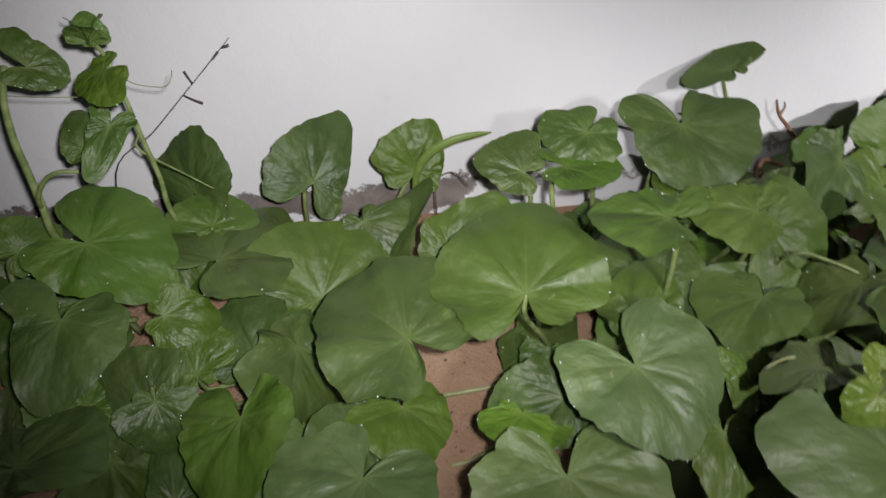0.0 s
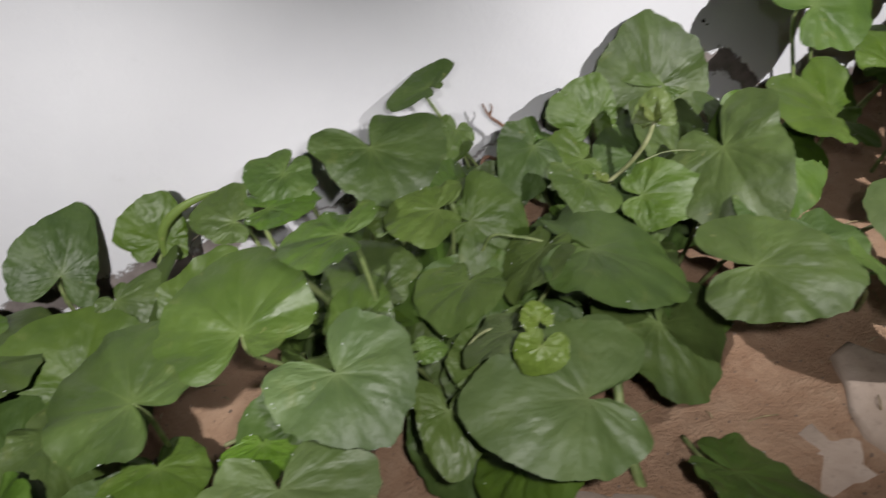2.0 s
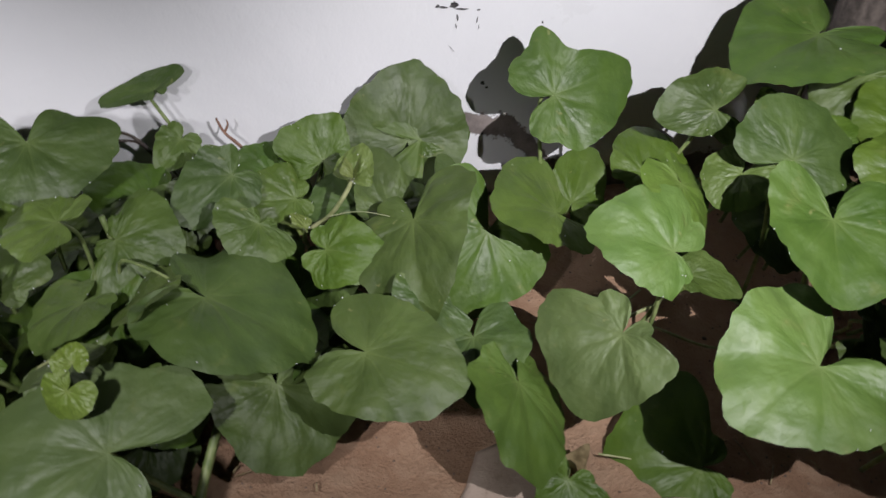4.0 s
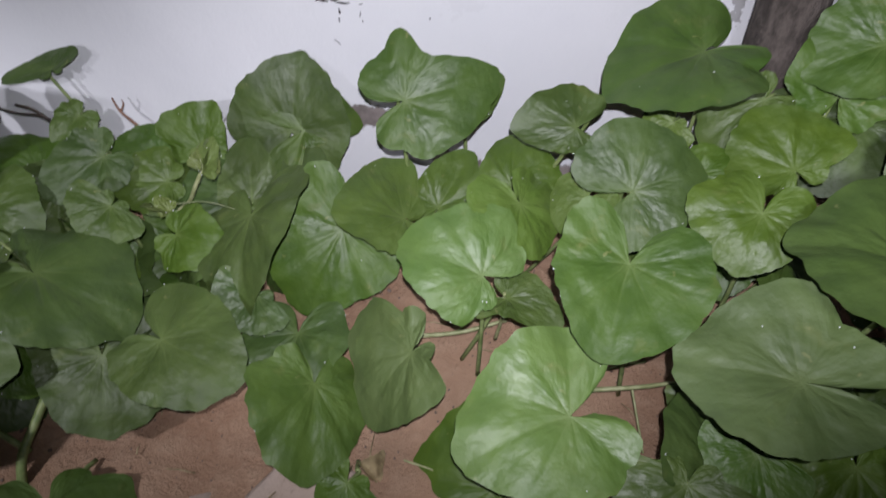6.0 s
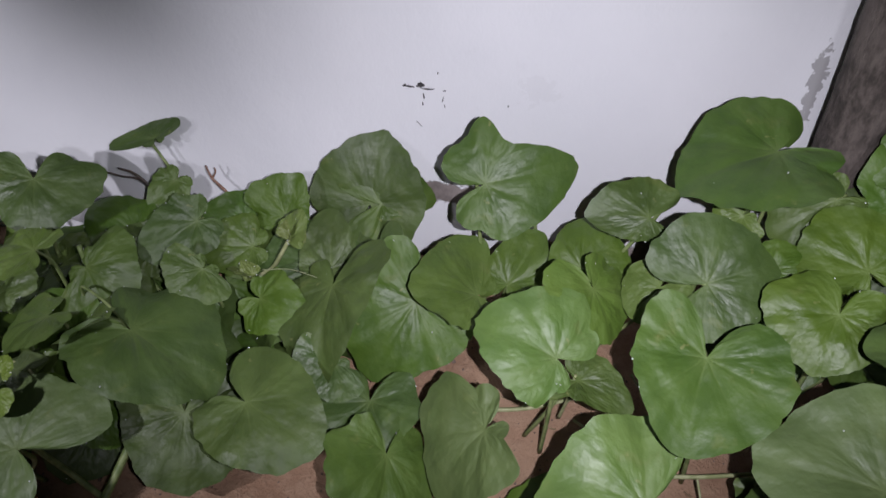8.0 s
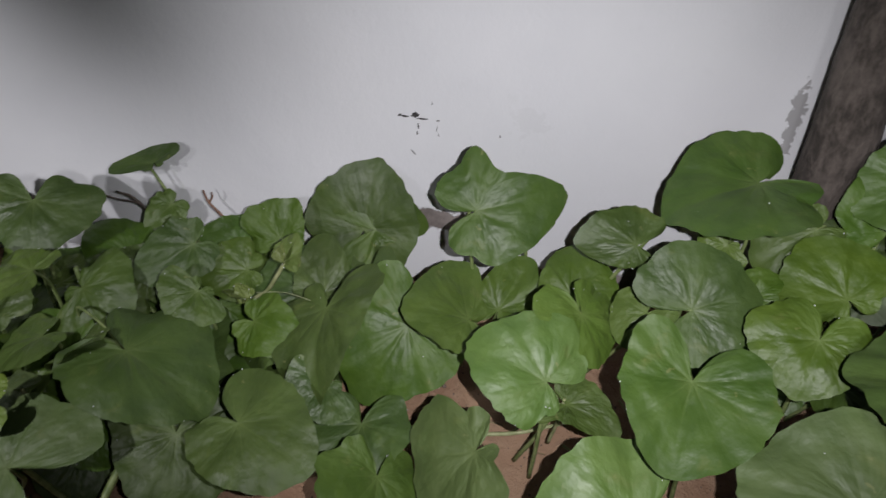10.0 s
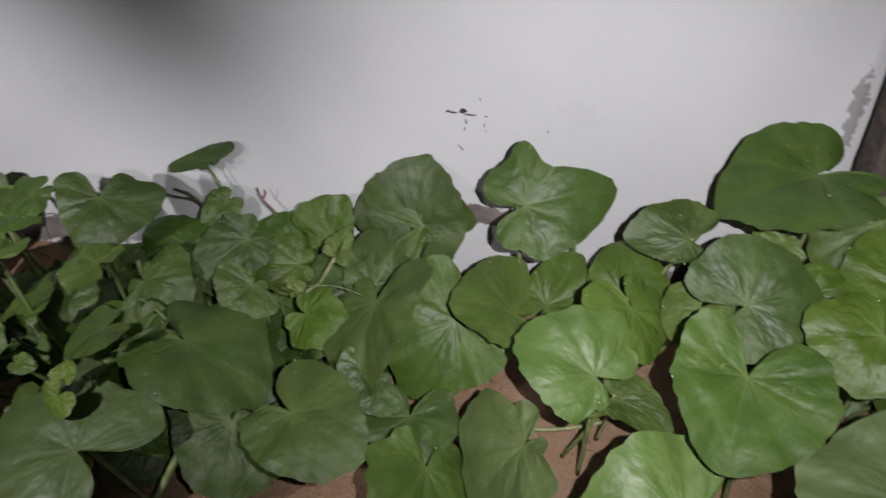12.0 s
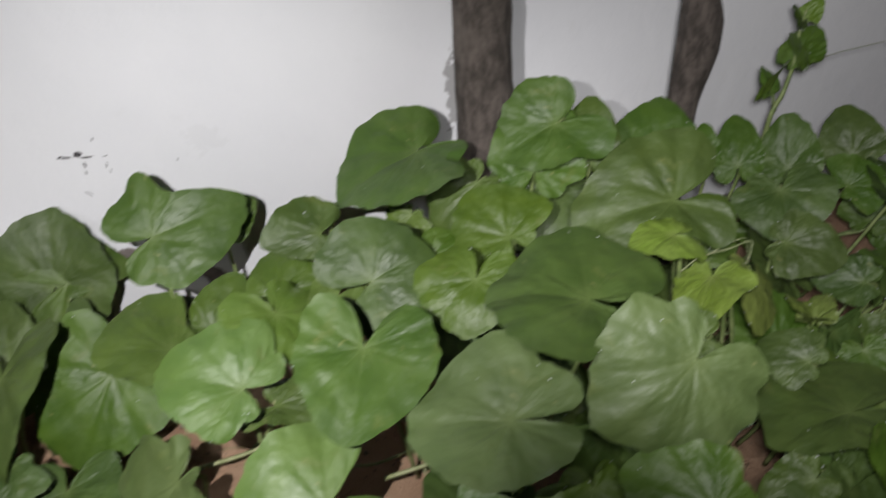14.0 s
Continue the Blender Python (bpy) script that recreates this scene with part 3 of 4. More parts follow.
leaf(2, (0.404, 0.629, 0.360), (1, 7, -100), 0.059, 0.74, 0.60, left=0.47, back=0.66, bay=16, wavy=0.7)
leaf(2, (0.574, 0.457, 0.178), (40, 20, 6), 0.045, 1.01, 0.59, young=True, left=0.85, back=0.74, bay=13, wavy=0.7)
# leaves half hidden among them
leaf(0, (-0.089, 0.662, 0.400), (48, 5, 24), 0.047, 0.44, 0.42, stem=False)
leaf(0, (-0.180, 0.627, 0.302), (20, 44, -21), 0.049, 0.83, 0.50)
leaf(1, (-0.053, 0.657, 0.426), (-45, -26, -178), 0.060, 0.30, 0.42, stem=False)
leaf(1, (0.004, 0.693, 0.278), (35, 8, 13), 0.046, 1.16, 0.42)
leaf(1, (0.129, 0.626, 0.212), (38, 19, -8), 0.095, 1.07, 0.42)
leaf(1, (0.281, 0.617, 0.264), (34, 27, -41), 0.088, 0.36, 0.42, left=0.52)
leaf(1, (-0.031, 0.577, 0.242), (-15, 37, -92), 0.054, 0.65, 0.42)
leaf(1, (-0.013, 0.429, 0.126), (25, 12, 17), 0.084, 0.30, 0.42)
leaf(2, (0.624, 0.526, 0.217), (2, -40, 73), 0.132, 0.44, 0.42)
leaf(2, (0.374, 0.454, 0.202), (-14, -28, 97), 0.076, 0.62, 0.42)
leaf(2, (0.458, 0.506, 0.250), (31, -1, -26), 0.069, 0.61, 0.42)
leaf(2, (0.647, 0.434, 0.189), (-15, 32, -161), 0.041, 1.10, 0.42, young=True)
leaf(2, (0.613, 0.445, 0.214), (28, 9, -35), 0.040, 0.50, 0.42, young=True)
leaf(2, (0.611, 0.427, 0.184), (33, 19, -44), 0.045, 0.87, 0.42, young=True)
leaf(2, (0.514, 0.443, 0.243), (-3, 33, -99), 0.027, 0.57, 0.42, young=True)
leaf(2, (0.627, 0.589, 0.285), (-13, 41, -122), 0.069, 1.02, 0.42)
leaf(2, (0.543, 0.606, 0.315), (42, -22, 22), 0.053, 0.66, 0.42)
leaf(2, (0.495, 0.560, 0.246), (36, -13, 13), 0.081, 0.77, 0.42)
leaf(2, (0.641, 0.698, 0.275), (37, -23, 63), 0.081, 0.68, 0.42)
leaf(3, (0.817, 0.722, 0.235), (21, -44, 32), 0.105, 0.49, 0.42)
leaf(3, (0.866, 0.596, 0.239), (5, 43, -118), 0.081, 0.61, 0.42)
leaf(3, (0.990, 0.504, 0.212), (-19, -28, 150), 0.051, 1.08, 0.42)
leaf(3, (0.799, 0.753, 0.270), (24, -40, 88), 0.068, 0.75, 0.42)
leaf(3, (0.829, 0.689, 0.265), (13, -42, 99), 0.074, 0.71, 0.42)
leaf(3, (0.680, 0.782, 0.322), (-30, -37, 167), 0.053, 0.56, 0.50, young=True)
leaf(3, (0.688, 0.629, 0.247), (42, -16, 57), 0.087, 0.73, 0.42)
leaf(3, (0.788, 0.601, 0.283), (-20, -35, 161), 0.052, 1.05, 0.42)
leaf(3, (0.927, 0.669, 0.240), (15, -34, 77), 0.084, 1.03, 0.42)
leaf(3, (0.987, 0.670, 0.248), (24, -27, 61), 0.076, 0.57, 0.42)
leaf(3, (0.693, 0.652, 0.280), (3, -47, 114), 0.092, 0.45, 0.42)
leaf(3, (0.755, 0.680, 0.312), (-22, -45, 150), 0.091, 0.54, 0.42)
leaf(3, (0.956, 0.660, 0.251), (38, 5, 15), 0.092, 0.46, 0.42, left=0.50)
leaf(3, (1.026, 0.700, 0.224), (36, -2, 10), 0.103, 0.37, 0.42, left=0.39)
leaf(4, (1.266, 0.735, 0.363), (48, 36, -33), 0.058, 0.54, 0.42, left=1.09)
leaf(4, (1.222, 0.663, 0.236), (34, 16, -23), 0.095, 0.49, 0.42)
leaf(4, (1.324, 0.658, 0.279), (44, 0, -7), 0.076, 0.95, 0.42, left=0.63)
leaf(4, (1.290, 0.330, 0.050), (-1, -24, 74), 0.108, 1.15, 0.42)
leaf(4, (1.048, 0.660, 0.254), (41, 5, 8), 0.078, 0.30, 0.42, left=0.33)
leaf(5, (1.631, 0.648, 0.411), (-44, -27, 119), 0.086, 0.80, 0.42)
leaf(5, (1.751, 0.640, 0.388), (-36, -27, 120), 0.110, 0.93, 0.42)
leaf(5, (1.469, 0.250, 0.195), (-26, -2, 159), 0.057, 1.40, 0.60, left=1.35)
leaf(5, (1.537, 0.681, 0.362), (-45, -23, 134), 0.043, 0.91, 0.42, young=True)
leaf(5, (1.543, 0.573, 0.348), (25, 34, -81), 0.053, 0.77, 0.42)
leaf(5, (1.702, 0.157, 0.275), (4, -27, 41), 0.084, 0.67, 0.42)
leaf(5, (1.712, 0.630, 0.425), (59, 7, -24), 0.121, 0.58, 0.42, left=0.55)
leaf(5, (1.799, 0.630, 0.424), (64, -0, -25), 0.092, 0.50, 0.42, left=0.53)
leaf(5, (1.786, 0.321, 0.327), (-17, -42, 82), 0.080, 0.47, 0.42)
leaf(5, (1.646, 0.556, 0.365), (36, -23, 13), 0.086, 0.89, 0.42)
leaf(6, (1.911, 0.630, 0.402), (59, -7, -29), 0.098, 0.69, 0.42, left=0.84)
leaf(6, (1.867, 0.467, 0.348), (47, 13, -48), 0.084, 0.59, 0.42)
leaf(6, (1.992, 0.631, 0.397), (65, -11, -39), 0.052, 0.44, 0.42)
leaf(6, (2.054, 0.632, 0.373), (60, -9, -37), 0.083, 0.46, 0.42)
leaf(6, (2.153, 0.634, 0.351), (60, -9, -39), 0.086, 0.58, 0.42)
leaf(6, (2.276, 0.634, 0.356), (61, -20, -41), 0.084, 0.61, 0.42)
leaf(6, (2.018, 0.469, 0.327), (-2, 45, -135), 0.074, 0.68, 0.42)
leaf(6, (1.927, 0.305, 0.270), (13, -37, 27), 0.053, 0.74, 0.42)
leaf(6, (2.057, 0.343, 0.224), (-34, 25, 155), 0.060, 0.59, 0.42)
leaf(6, (2.114, 0.417, 0.272), (-11, -44, 49), 0.061, 0.60, 0.42)
leaf(6, (1.851, 0.194, 0.219), (-27, -19, 97), 0.060, 0.55, 0.42)
leaf(6, (2.232, 0.589, 0.326), (39, 33, -85), 0.052, 1.08, 0.42)


# ---- odd leaves, shoots, tendrils and runners of the vines ----
def vine_stalk(plant, points, r0, r1, mat=STEM, name="stem", label="", n=6):
    vine = VINES[plant]
    line = [Vector(p) - vine.location for p in points]
    return stalk(name, line, r0, r1, mat, vine, label, n=n)


def stem_to_soil(plant, points, r0, r1, mat=STEM):
    """A stem whose first point goes on down into the soil."""
    first = Vector(points[0])
    foot = Vector((first.x + 0.02, min(first.y + 0.05, WALL_Y - 0.03), 0))
    foot.z = ground_height(foot.x, foot.y) - 0.01
    return vine_stalk(plant, [foot, foot.lerp(first, 0.6)] + list(points), r0, r1, mat)


stem_to_soil(0, [(-0.036, 0.691, 0.303), (-0.034, 0.686, 0.349), (-0.036, 0.680, 0.399), (-0.037, 0.674, 0.445), (-0.043, 0.676, 0.486), (-0.047, 0.670, 0.503)], 0.0036, 0.0020)
stem_to_soil(0, [(-0.142, 0.640, 0.311), (-0.141, 0.640, 0.350), (-0.141, 0.642, 0.393), (-0.142, 0.645, 0.424), (-0.139, 0.652, 0.461), (-0.130, 0.660, 0.490)], 0.0046, 0.0034)
vine_stalk(0, [(-0.140, 0.636, 0.352), (-0.133, 0.628, 0.368), (-0.119, 0.627, 0.386), (-0.103, 0.628, 0.393), (-0.087, 0.632, 0.390)], 0.0028, 0.0020)
vine_stalk(0, [(-0.037, 0.678, 0.406), (-0.045, 0.681, 0.392), (-0.038, 0.684, 0.378), (-0.018, 0.700, 0.350), (0.013, 0.708, 0.319)], 0.0014, 0.0010)
vine_stalk(0, [(-0.029, 0.664, 0.470), (-0.015, 0.663, 0.463), (0.008, 0.662, 0.460), (0.016, 0.663, 0.467), (0.019, 0.664, 0.475)], 0.0006, 0.0004, TENDRIL, "tendril", "thin curled tendril")
vine_stalk(0, [(-0.143, 0.664, 0.460), (-0.113, 0.663, 0.457), (-0.076, 0.662, 0.455)], 0.0006, 0.0004, TENDRIL, "tendril", "thin pale tendril")
stem_to_soil(1, [(0.275, 0.771, 0.211), (0.275, 0.779, 0.263), (0.287, 0.781, 0.277), (0.302, 0.781, 0.277), (0.318, 0.778, 0.258)], 0.0012, 0.0007, TWIG)
for turn in ((70, 10, 20), (62, -25, -60), (75, 20, 110), (55, 5, 175)):
    leaf(0, (-0.048, 0.664, 0.507), turn, 0.026, 0.72, 0.25, young=True, stem=False)


def curled_blade(plant, points, widths, label):
    """A leaf half rolled along its midrib, narrow and hollow underneath."""
    vine = VINES[plant]
    line = bend([Vector(p) - vine.location for p in points], 6)
    verts, faces = [], []
    for i, p in enumerate(line):
        f = i / (len(line) - 1) * (len(widths) - 1)
        k = min(int(f), len(widths) - 2)
        w = widths[k] + (widths[k + 1] - widths[k]) * (f - k)
        ahead = (line[min(i + 1, len(line) - 1)] - line[max(i - 1, 0)]).normalized()
        side = ahead.cross(Vector((0, -1, 0))).normalized()
        w *= 1 + 0.10 * noise.noise(p * 90)
        for j in range(7):
            a = math.pi * (j / 6 - 0.5)
            verts.append(p + side * (w * math.sin(a)) + Vector((0, -0.6 * w * math.cos(a), 0)))
    for i in range(len(line) - 1):
        for j in range(6):
            q = i * 7 + j
            faces.append((q, q + 1, q + 8, q + 7))
    mesh_object("leaf_edge", verts, faces, YOUNG, vine, label)


curled_blade(1, [(0.246, 0.755, 0.270), (0.252, 0.752, 0.300), (0.268, 0.749, 0.325), (0.296, 0.747, 0.341), (0.323, 0.748, 0.346), (0.344, 0.750, 0.347)], (0.003, 0.005, 0.0065, 0.0055, 0.004, 0.001), "pale leaf rolled in along its midrib")
# the small tilted leaf on its long stalk
stem_to_soil(2, [(0.690, 0.797, 0.270), (0.676, 0.799, 0.315), (0.658, 0.800, 0.355), (0.645, 0.798, 0.386)], 0.0034, 0.0024)
# pale shoot with a folded bud
stem_to_soil(3, [(0.838, 0.663, 0.222), (0.872, 0.645, 0.258), (0.893, 0.632, 0.292), (0.908, 0.634, 0.318)], 0.0034, 0.0030, RUNNER)
leaf(3, (0.907, 0.634, 0.317), (62, 5, -35), 0.045, 0.62, 0.15, yellow=True, stem=False)
leaf(3, (0.910, 0.633, 0.320), (50, 30, 10), 0.036, 0.58, 0.10, yellow=True, stem=False)
leaf(3, (0.906, 0.636, 0.315), (70, -30, -70), 0.034, 0.55, 0.10, yellow=True, stem=False)
leaf(3, (0.835, 0.640, 0.246), (48, 10, 120), 0.030, 0.62, 0.20, yellow=True, stem=False)
leaf(3, (0.842, 0.642, 0.246), (45, -10, 60), 0.026, 0.60, 0.20, yellow=True, stem=False)
vine_stalk(3, [(0.869, 0.614, 0.277), (0.913, 0.610, 0.283), (0.966, 0.604, 0.270)], 0.0009, 0.0005, TENDRIL, "tendril", "thin pale tendril")
# runners and bare stalks lying over the soil
for plant, pts, r in (
    (4, [(1.176, 0.533, 0.104), (1.252, 0.536, 0.110), (1.319, 0.551, 0.119)], 0.0048),
    (4, [(1.303, 0.537, 0.095), (1.308, 0.522, 0.150), (1.305, 0.487, 0.231)], 0.0038),
    (4, [(1.249, 0.544, 0.102), (1.281, 0.564, 0.118), (1.312, 0.579, 0.128)], 0.0030),
    (5, [(1.426, 0.453, 0.086), (1.491, 0.451, 0.095), (1.562, 0.462, 0.095)], 0.0048),
    (5, [(1.481, 0.455, 0.088), (1.485, 0.422, 0.064), (1.485, 0.380, 0.051)], 0.0026),
    (1, [(0.261, 0.559, 0.101), (0.317, 0.560, 0.107), (0.381, 0.566, 0.107)], 0.0040),
    (1, [(0.262, 0.489, 0.061), (0.292, 0.491, 0.069), (0.325, 0.510, 0.073)], 0.0036),
    (1, [(0.366, 0.557, 0.141), (0.387, 0.537, 0.155), (0.415, 0.552, 0.165)], 0.0034),
    (4, [(1.327, 0.545, 0.082), (1.404, 0.492, 0.077), (1.511, 0.501, 0.088)], 0.0032),
    (5, [(1.410, 0.595, 0.132), (1.436, 0.563, 0.114), (1.495, 0.514, 0.101)], 0.0028),
    (4, [(1.178, 0.376, 0.041), (1.225, 0.359, 0.038), (1.271, 0.327, 0.038)], 0.0020),
):
    vine_stalk(plant, pts, r * 0.72, r * 0.55, RUNNER, "runner", "pale runner lying over the soil")
vine_stalk(2, [(0.741, 0.458, 0.149), (0.713, 0.395, 0.092), (0.704, 0.358, 0.065), (0.706, 0.320, 0.007)], 0.0055, 0.0065, STEM)
vine_stalk(2, [(0.621, 0.386, 0.160), (0.656, 0.388, 0.102), (0.707, 0.373, 0.064)], 0.0036, 0.0042, STEM)
vine_stalk(2, [(0.417, 0.568, 0.296), (0.458, 0.556, 0.217), (0.500, 0.553, 0.130)], 0.0038, 0.0045, STEM)
vine_stalk(2, [(0.612, 0.608, 0.308), (0.622, 0.601, 0.250), (0.639, 0.598, 0.136)], 0.0036, 0.0042, STEM)
# curled pale shoots, a tendril and a bare leaf stalk
vine_stalk(2, [(0.559, 0.443, 0.220), (0.571, 0.448, 0.229), (0.590, 0.450, 0.234), (0.610, 0.447, 0.225), (0.620, 0.437, 0.210), (0.617, 0.427, 0.195), (0.607, 0.421, 0.139), (0.594, 0.426, 0.061)], 0.0016, 0.0024, RUNNER, "tendril", "pale curled shoot")
vine_stalk(3, [(0.728, 0.494, 0.250), (0.699, 0.519, 0.266), (0.665, 0.539, 0.277), (0.636, 0.554, 0.276), (0.620, 0.579, 0.207), (0.615, 0.598, 0.128)], 0.0016, 0.0024, STEM)
vine_stalk(6, [(1.803, 0.393, 0.371), (1.828, 0.395, 0.384), (1.862, 0.391, 0.390), (1.889, 0.388, 0.396), (1.879, 0.377, 0.372)], 0.0011, 0.0007, TENDRIL, "tendril", "thin pale tendril")
# upright shoot at the far end
stem_to_soil(6, [(2.143, 0.685, 0.422), (2.159, 0.685, 0.462), (2.168, 0.684, 0.511), (2.167, 0.684, 0.559), (2.171, 0.683, 0.589)], 0.0048, 0.0022)
leaf(6, (2.168, 0.679, 0.565), (70, 0, 30), 0.034, 0.62, 0.3, stem=False)
leaf(6, (2.172, 0.679, 0.577), (75, 20, -60), 0.030, 0.60, 0.2, young=True, stem=False)
leaf(6, (2.167, 0.677, 0.511), (72, 10, 70), 0.046, 0.72, 0.4, stem=False)
leaf(6, (2.171, 0.677, 0.516), (70, -10, -70), 0.052, 0.75, 0.4, stem=False)
leaf(6, (2.128, 0.680, 0.468), (75, 10, -150), 0.058, 0.62, 0.2, young=True, stem=False)
leaf(6, (2.132, 0.680, 0.468), (75, 0, 20), 0.040, 0.62, 0.2, young=True, stem=False)
vine_stalk(6, [(2.150, 0.685, 0.434), (2.140, 0.683, 0.459), (2.128, 0.681, 0.467)], 0.0028, 0.0022)
vine_stalk(6, [(2.187, 0.680, 0.503), (2.244, 0.698, 0.509), (2.315, 0.702, 0.515), (2.369, 0.702, 0.519)], 0.0008, 0.0005, TENDRIL, "tendril", "thin pale tendril")
leaf(6, (2.001, 0.380, 0.263), (45, 10, 40), 0.040, 0.60, 0.2, yellow=True, stem=False)
leaf(6, (2.005, 0.379, 0.260), (40, -20, -60), 0.042, 0.60, 0.2, yellow=True, stem=False)
leaf(6, (2.000, 0.377, 0.262), (50, 0, 150), 0.036, 0.60, 0.2, yellow=True, stem=False)
vine_stalk(6, [(1.990, 0.392, 0.200), (2.000, 0.383, 0.245), (2.002, 0.379, 0.262)], 0.0036, 0.003)
vine_stalk(6, [(1.863, 0.418, 0.372), (1.887, 0.414, 0.384), (1.905, 0.414, 0.380), (1.914, 0.414, 0.335)], 0.0010, 0.0006, TENDRIL, "tendril", "thin pale tendril")

# smaller leaves of the lower tier, under the broad ones
rnd = random.Random(41)
for x0, x1, y0, y1, low, high, many in ((-0.45, 0.20, 0.42, 0.74, 0.06, 0.14, 26), (0.38, 0.92, 0.44, 0.74, 0.04, 0.12, 44), (1.50, 2.10, 0.16, 0.62, 0.10, 0.22, 46),
                                        (2.10, 2.75, 0.15, 0.68, 0.10, 0.26, 34), (0.85, 1.10, 0.58, 0.74, 0.03, 0.08, 6)):
    for i in range(many):
        x, y = rnd.uniform(x0, x1), rnd.uniform(y0, y1)
        z = ground_height(x, y) + rnd.uniform(low, high)
        plant = min(range(len(PLANTS)), key=lambda k: abs(PLANTS[k][0] - x))
        down = rnd.random() < 0.6
        tilt = rnd.uniform(20, 55)
        leaf(plant, (x, y, z), (-tilt if down else tilt, rnd.uniform(-22, 22), rnd.uniform(-70, 70) + (180 if down else 0)), rnd.uniform(0.052, 0.088), rnd.uniform(0.72, 0.95), rnd.uniform(0.3, 0.6), young=rnd.random() < 0.12)

# ---- on and before the wall ----
WALL = bpy.data.objects["wall_north"]


def chip(cx, cz, rx, rz, seed, turn=0.0):
    """A flake of missing paint: an uneven scab with thickness."""
    rng = random.Random(seed)
    n = 14
    ring = []
    for k in range(n):
        a = 2 * math.pi * k / n
        r = rng.uniform(0.55, 1.15)
        u, v = rx * r * math.cos(a), rz * r * math.sin(a)
        ring.append((u * math.cos(turn) - v * math.sin(turn), u * math.sin(turn) + v * math.cos(turn)))
    front = [(cx + u * 0.92, WALL_Y - 0.0018, cz + v * 0.92) for u, v in ring]
    back = [(cx + u, WALL_Y + 0.001, cz + v) for u, v in ring]
    faces = [tuple(range(n))] + [(k, n + k, n + (k + 1) % n, (k + 1) % n) for k in range(n)]
    mesh_object("paint_chip", front + back, faces, CHIP, WALL, "dark spot where paint has flaked off", smooth=False)


for cx, cz, rx, rz, turn in ((1.076, 0.478, 0.0070, 0.0050, 0.3), (1.086, 0.472, 0.0120, 0.0014, -0.05), (1.060, 0.475, 0.0080, 0.0014, -0.1), (1.052, 0.477, 0.0040, 0.0022, 0.4),
                             (1.112, 0.470, 0.0030, 0.0009, 0.0), (1.081, 0.460, 0.0014, 0.0050, 0.15), (1.079, 0.449, 0.0010, 0.0040, 0.2), (1.110, 0.456, 0.0008, 0.0050, -0.2),
                             (1.113, 0.446, 0.0007, 0.0030, 0.1), (1.102, 0.497, 0.0009, 0.0026, -0.1), (1.073, 0.416, 0.0005, 0.0075, 0.75), (1.210, 0.449, 0.0010, 0.0020, 0.3),
                             (1.123, 0.361, 0.0040, 0.0030, 0.2), (1.130, 0.354, 0.0030, 0.0018, 0.1)):
    chip(cx, cz, rx, rz, int(cx * 10000 + cz * 777), turn)


def dry_grass():
    root = new("dry_grass_stalk")
    root.location = (-0.15, 0.79, ground_height(-0.15, 0.79))
    o = root.location

    def piece(name, pts, r0, r1, label=""):
        stalk(name, [Vector(p) - o for p in pts], r0, r1, TWIG, root, label)

    piece("stalk", [o + Vector((0, 0, -0.01)), (-0.135, 0.801, 0.300), (-0.073, 0.801, 0.353), (-0.018, 0.801, 0.404), (0.025, 0.801, 0.444), (0.045, 0.801, 0.463)], 0.0010, 0.0004)
    piece("spikelet", [(-0.024, 0.801, 0.399), (-0.014, 0.801, 0.393), (-0.003, 0.801, 0.387)], 0.0006, 0.0014)
    piece("spikelet", [(-0.009, 0.801, 0.412), (-0.012, 0.801, 0.420), (-0.015, 0.801, 0.428)], 0.0006, 0.0011)
    piece("seed", [(0.021, 0.801, 0.440), (0.029, 0.801, 0.448)], 0.0012, 0.0016)
    piece("seed", [(0.035, 0.801, 0.453), (0.043, 0.801, 0.455)], 0.0012, 0.0018)
    tagged(root, "thin dry grass stalk leaning before the white wall", "dry grass")


dry_grass()


def twig_thing(label, lines, mat, category="twig"):
    root = new("dry_twig")
    first = Vector(lines[0][0][0])
    root.location = (first.x, first.y, first.z)
    for pts, r0, r1 in lines:
        stalk("twig", [Vector(p) - root.location for p in pts], r0, r1, mat, root, wobble=0.25)
    tagged(root, label, category)


REDTWIG = stem_material("red_brown_twig", (0.16, 0.075, 0.045, 1), (0.28, 0.15, 0.095, 1))
twig_thing("forked red-brown dry twig leaning on the soil by the wall", [([(0.793, 0.790, 0.202), (0.776, 0.791, 0.271), (0.754, 0.793, 0.303), (0.737, 0.795, 0.322), (0.729, 0.798, 0.343)], 0.0034, 0.0016), ([(0.737, 0.795, 0.322), (0.743, 0.798, 0.332), (0.742, 0.800, 0.339)], 0.0018, 0.0010)], REDTWIG)
twig_thing("thin brown dry twigs among the leaves by the wall", [([(0.705, 0.786, 0.192), (0.636, 0.784, 0.308), (0.590, 0.779, 0.328), (0.545, 0.781, 0.338)], 0.0026, 0.0012), ([(0.639, 0.784, 0.302), (0.616, 0.782, 0.331), (0.591, 0.781, 0.341)], 0.0034, 0.0016)], TWIG)
twig_thing("curled red-brown dead stalks under the leaves", [([(0.699, 0.734, 0.178), (0.703, 0.755, 0.271), (0.725, 0.755, 0.272), (0.753, 0.751, 0.258)], 0.0042, 0.0022), ([(0.705, 0.747, 0.261), (0.728, 0.746, 0.249), (0.743, 0.744, 0.234)], 0.0036, 0.002)], REDTWIG)


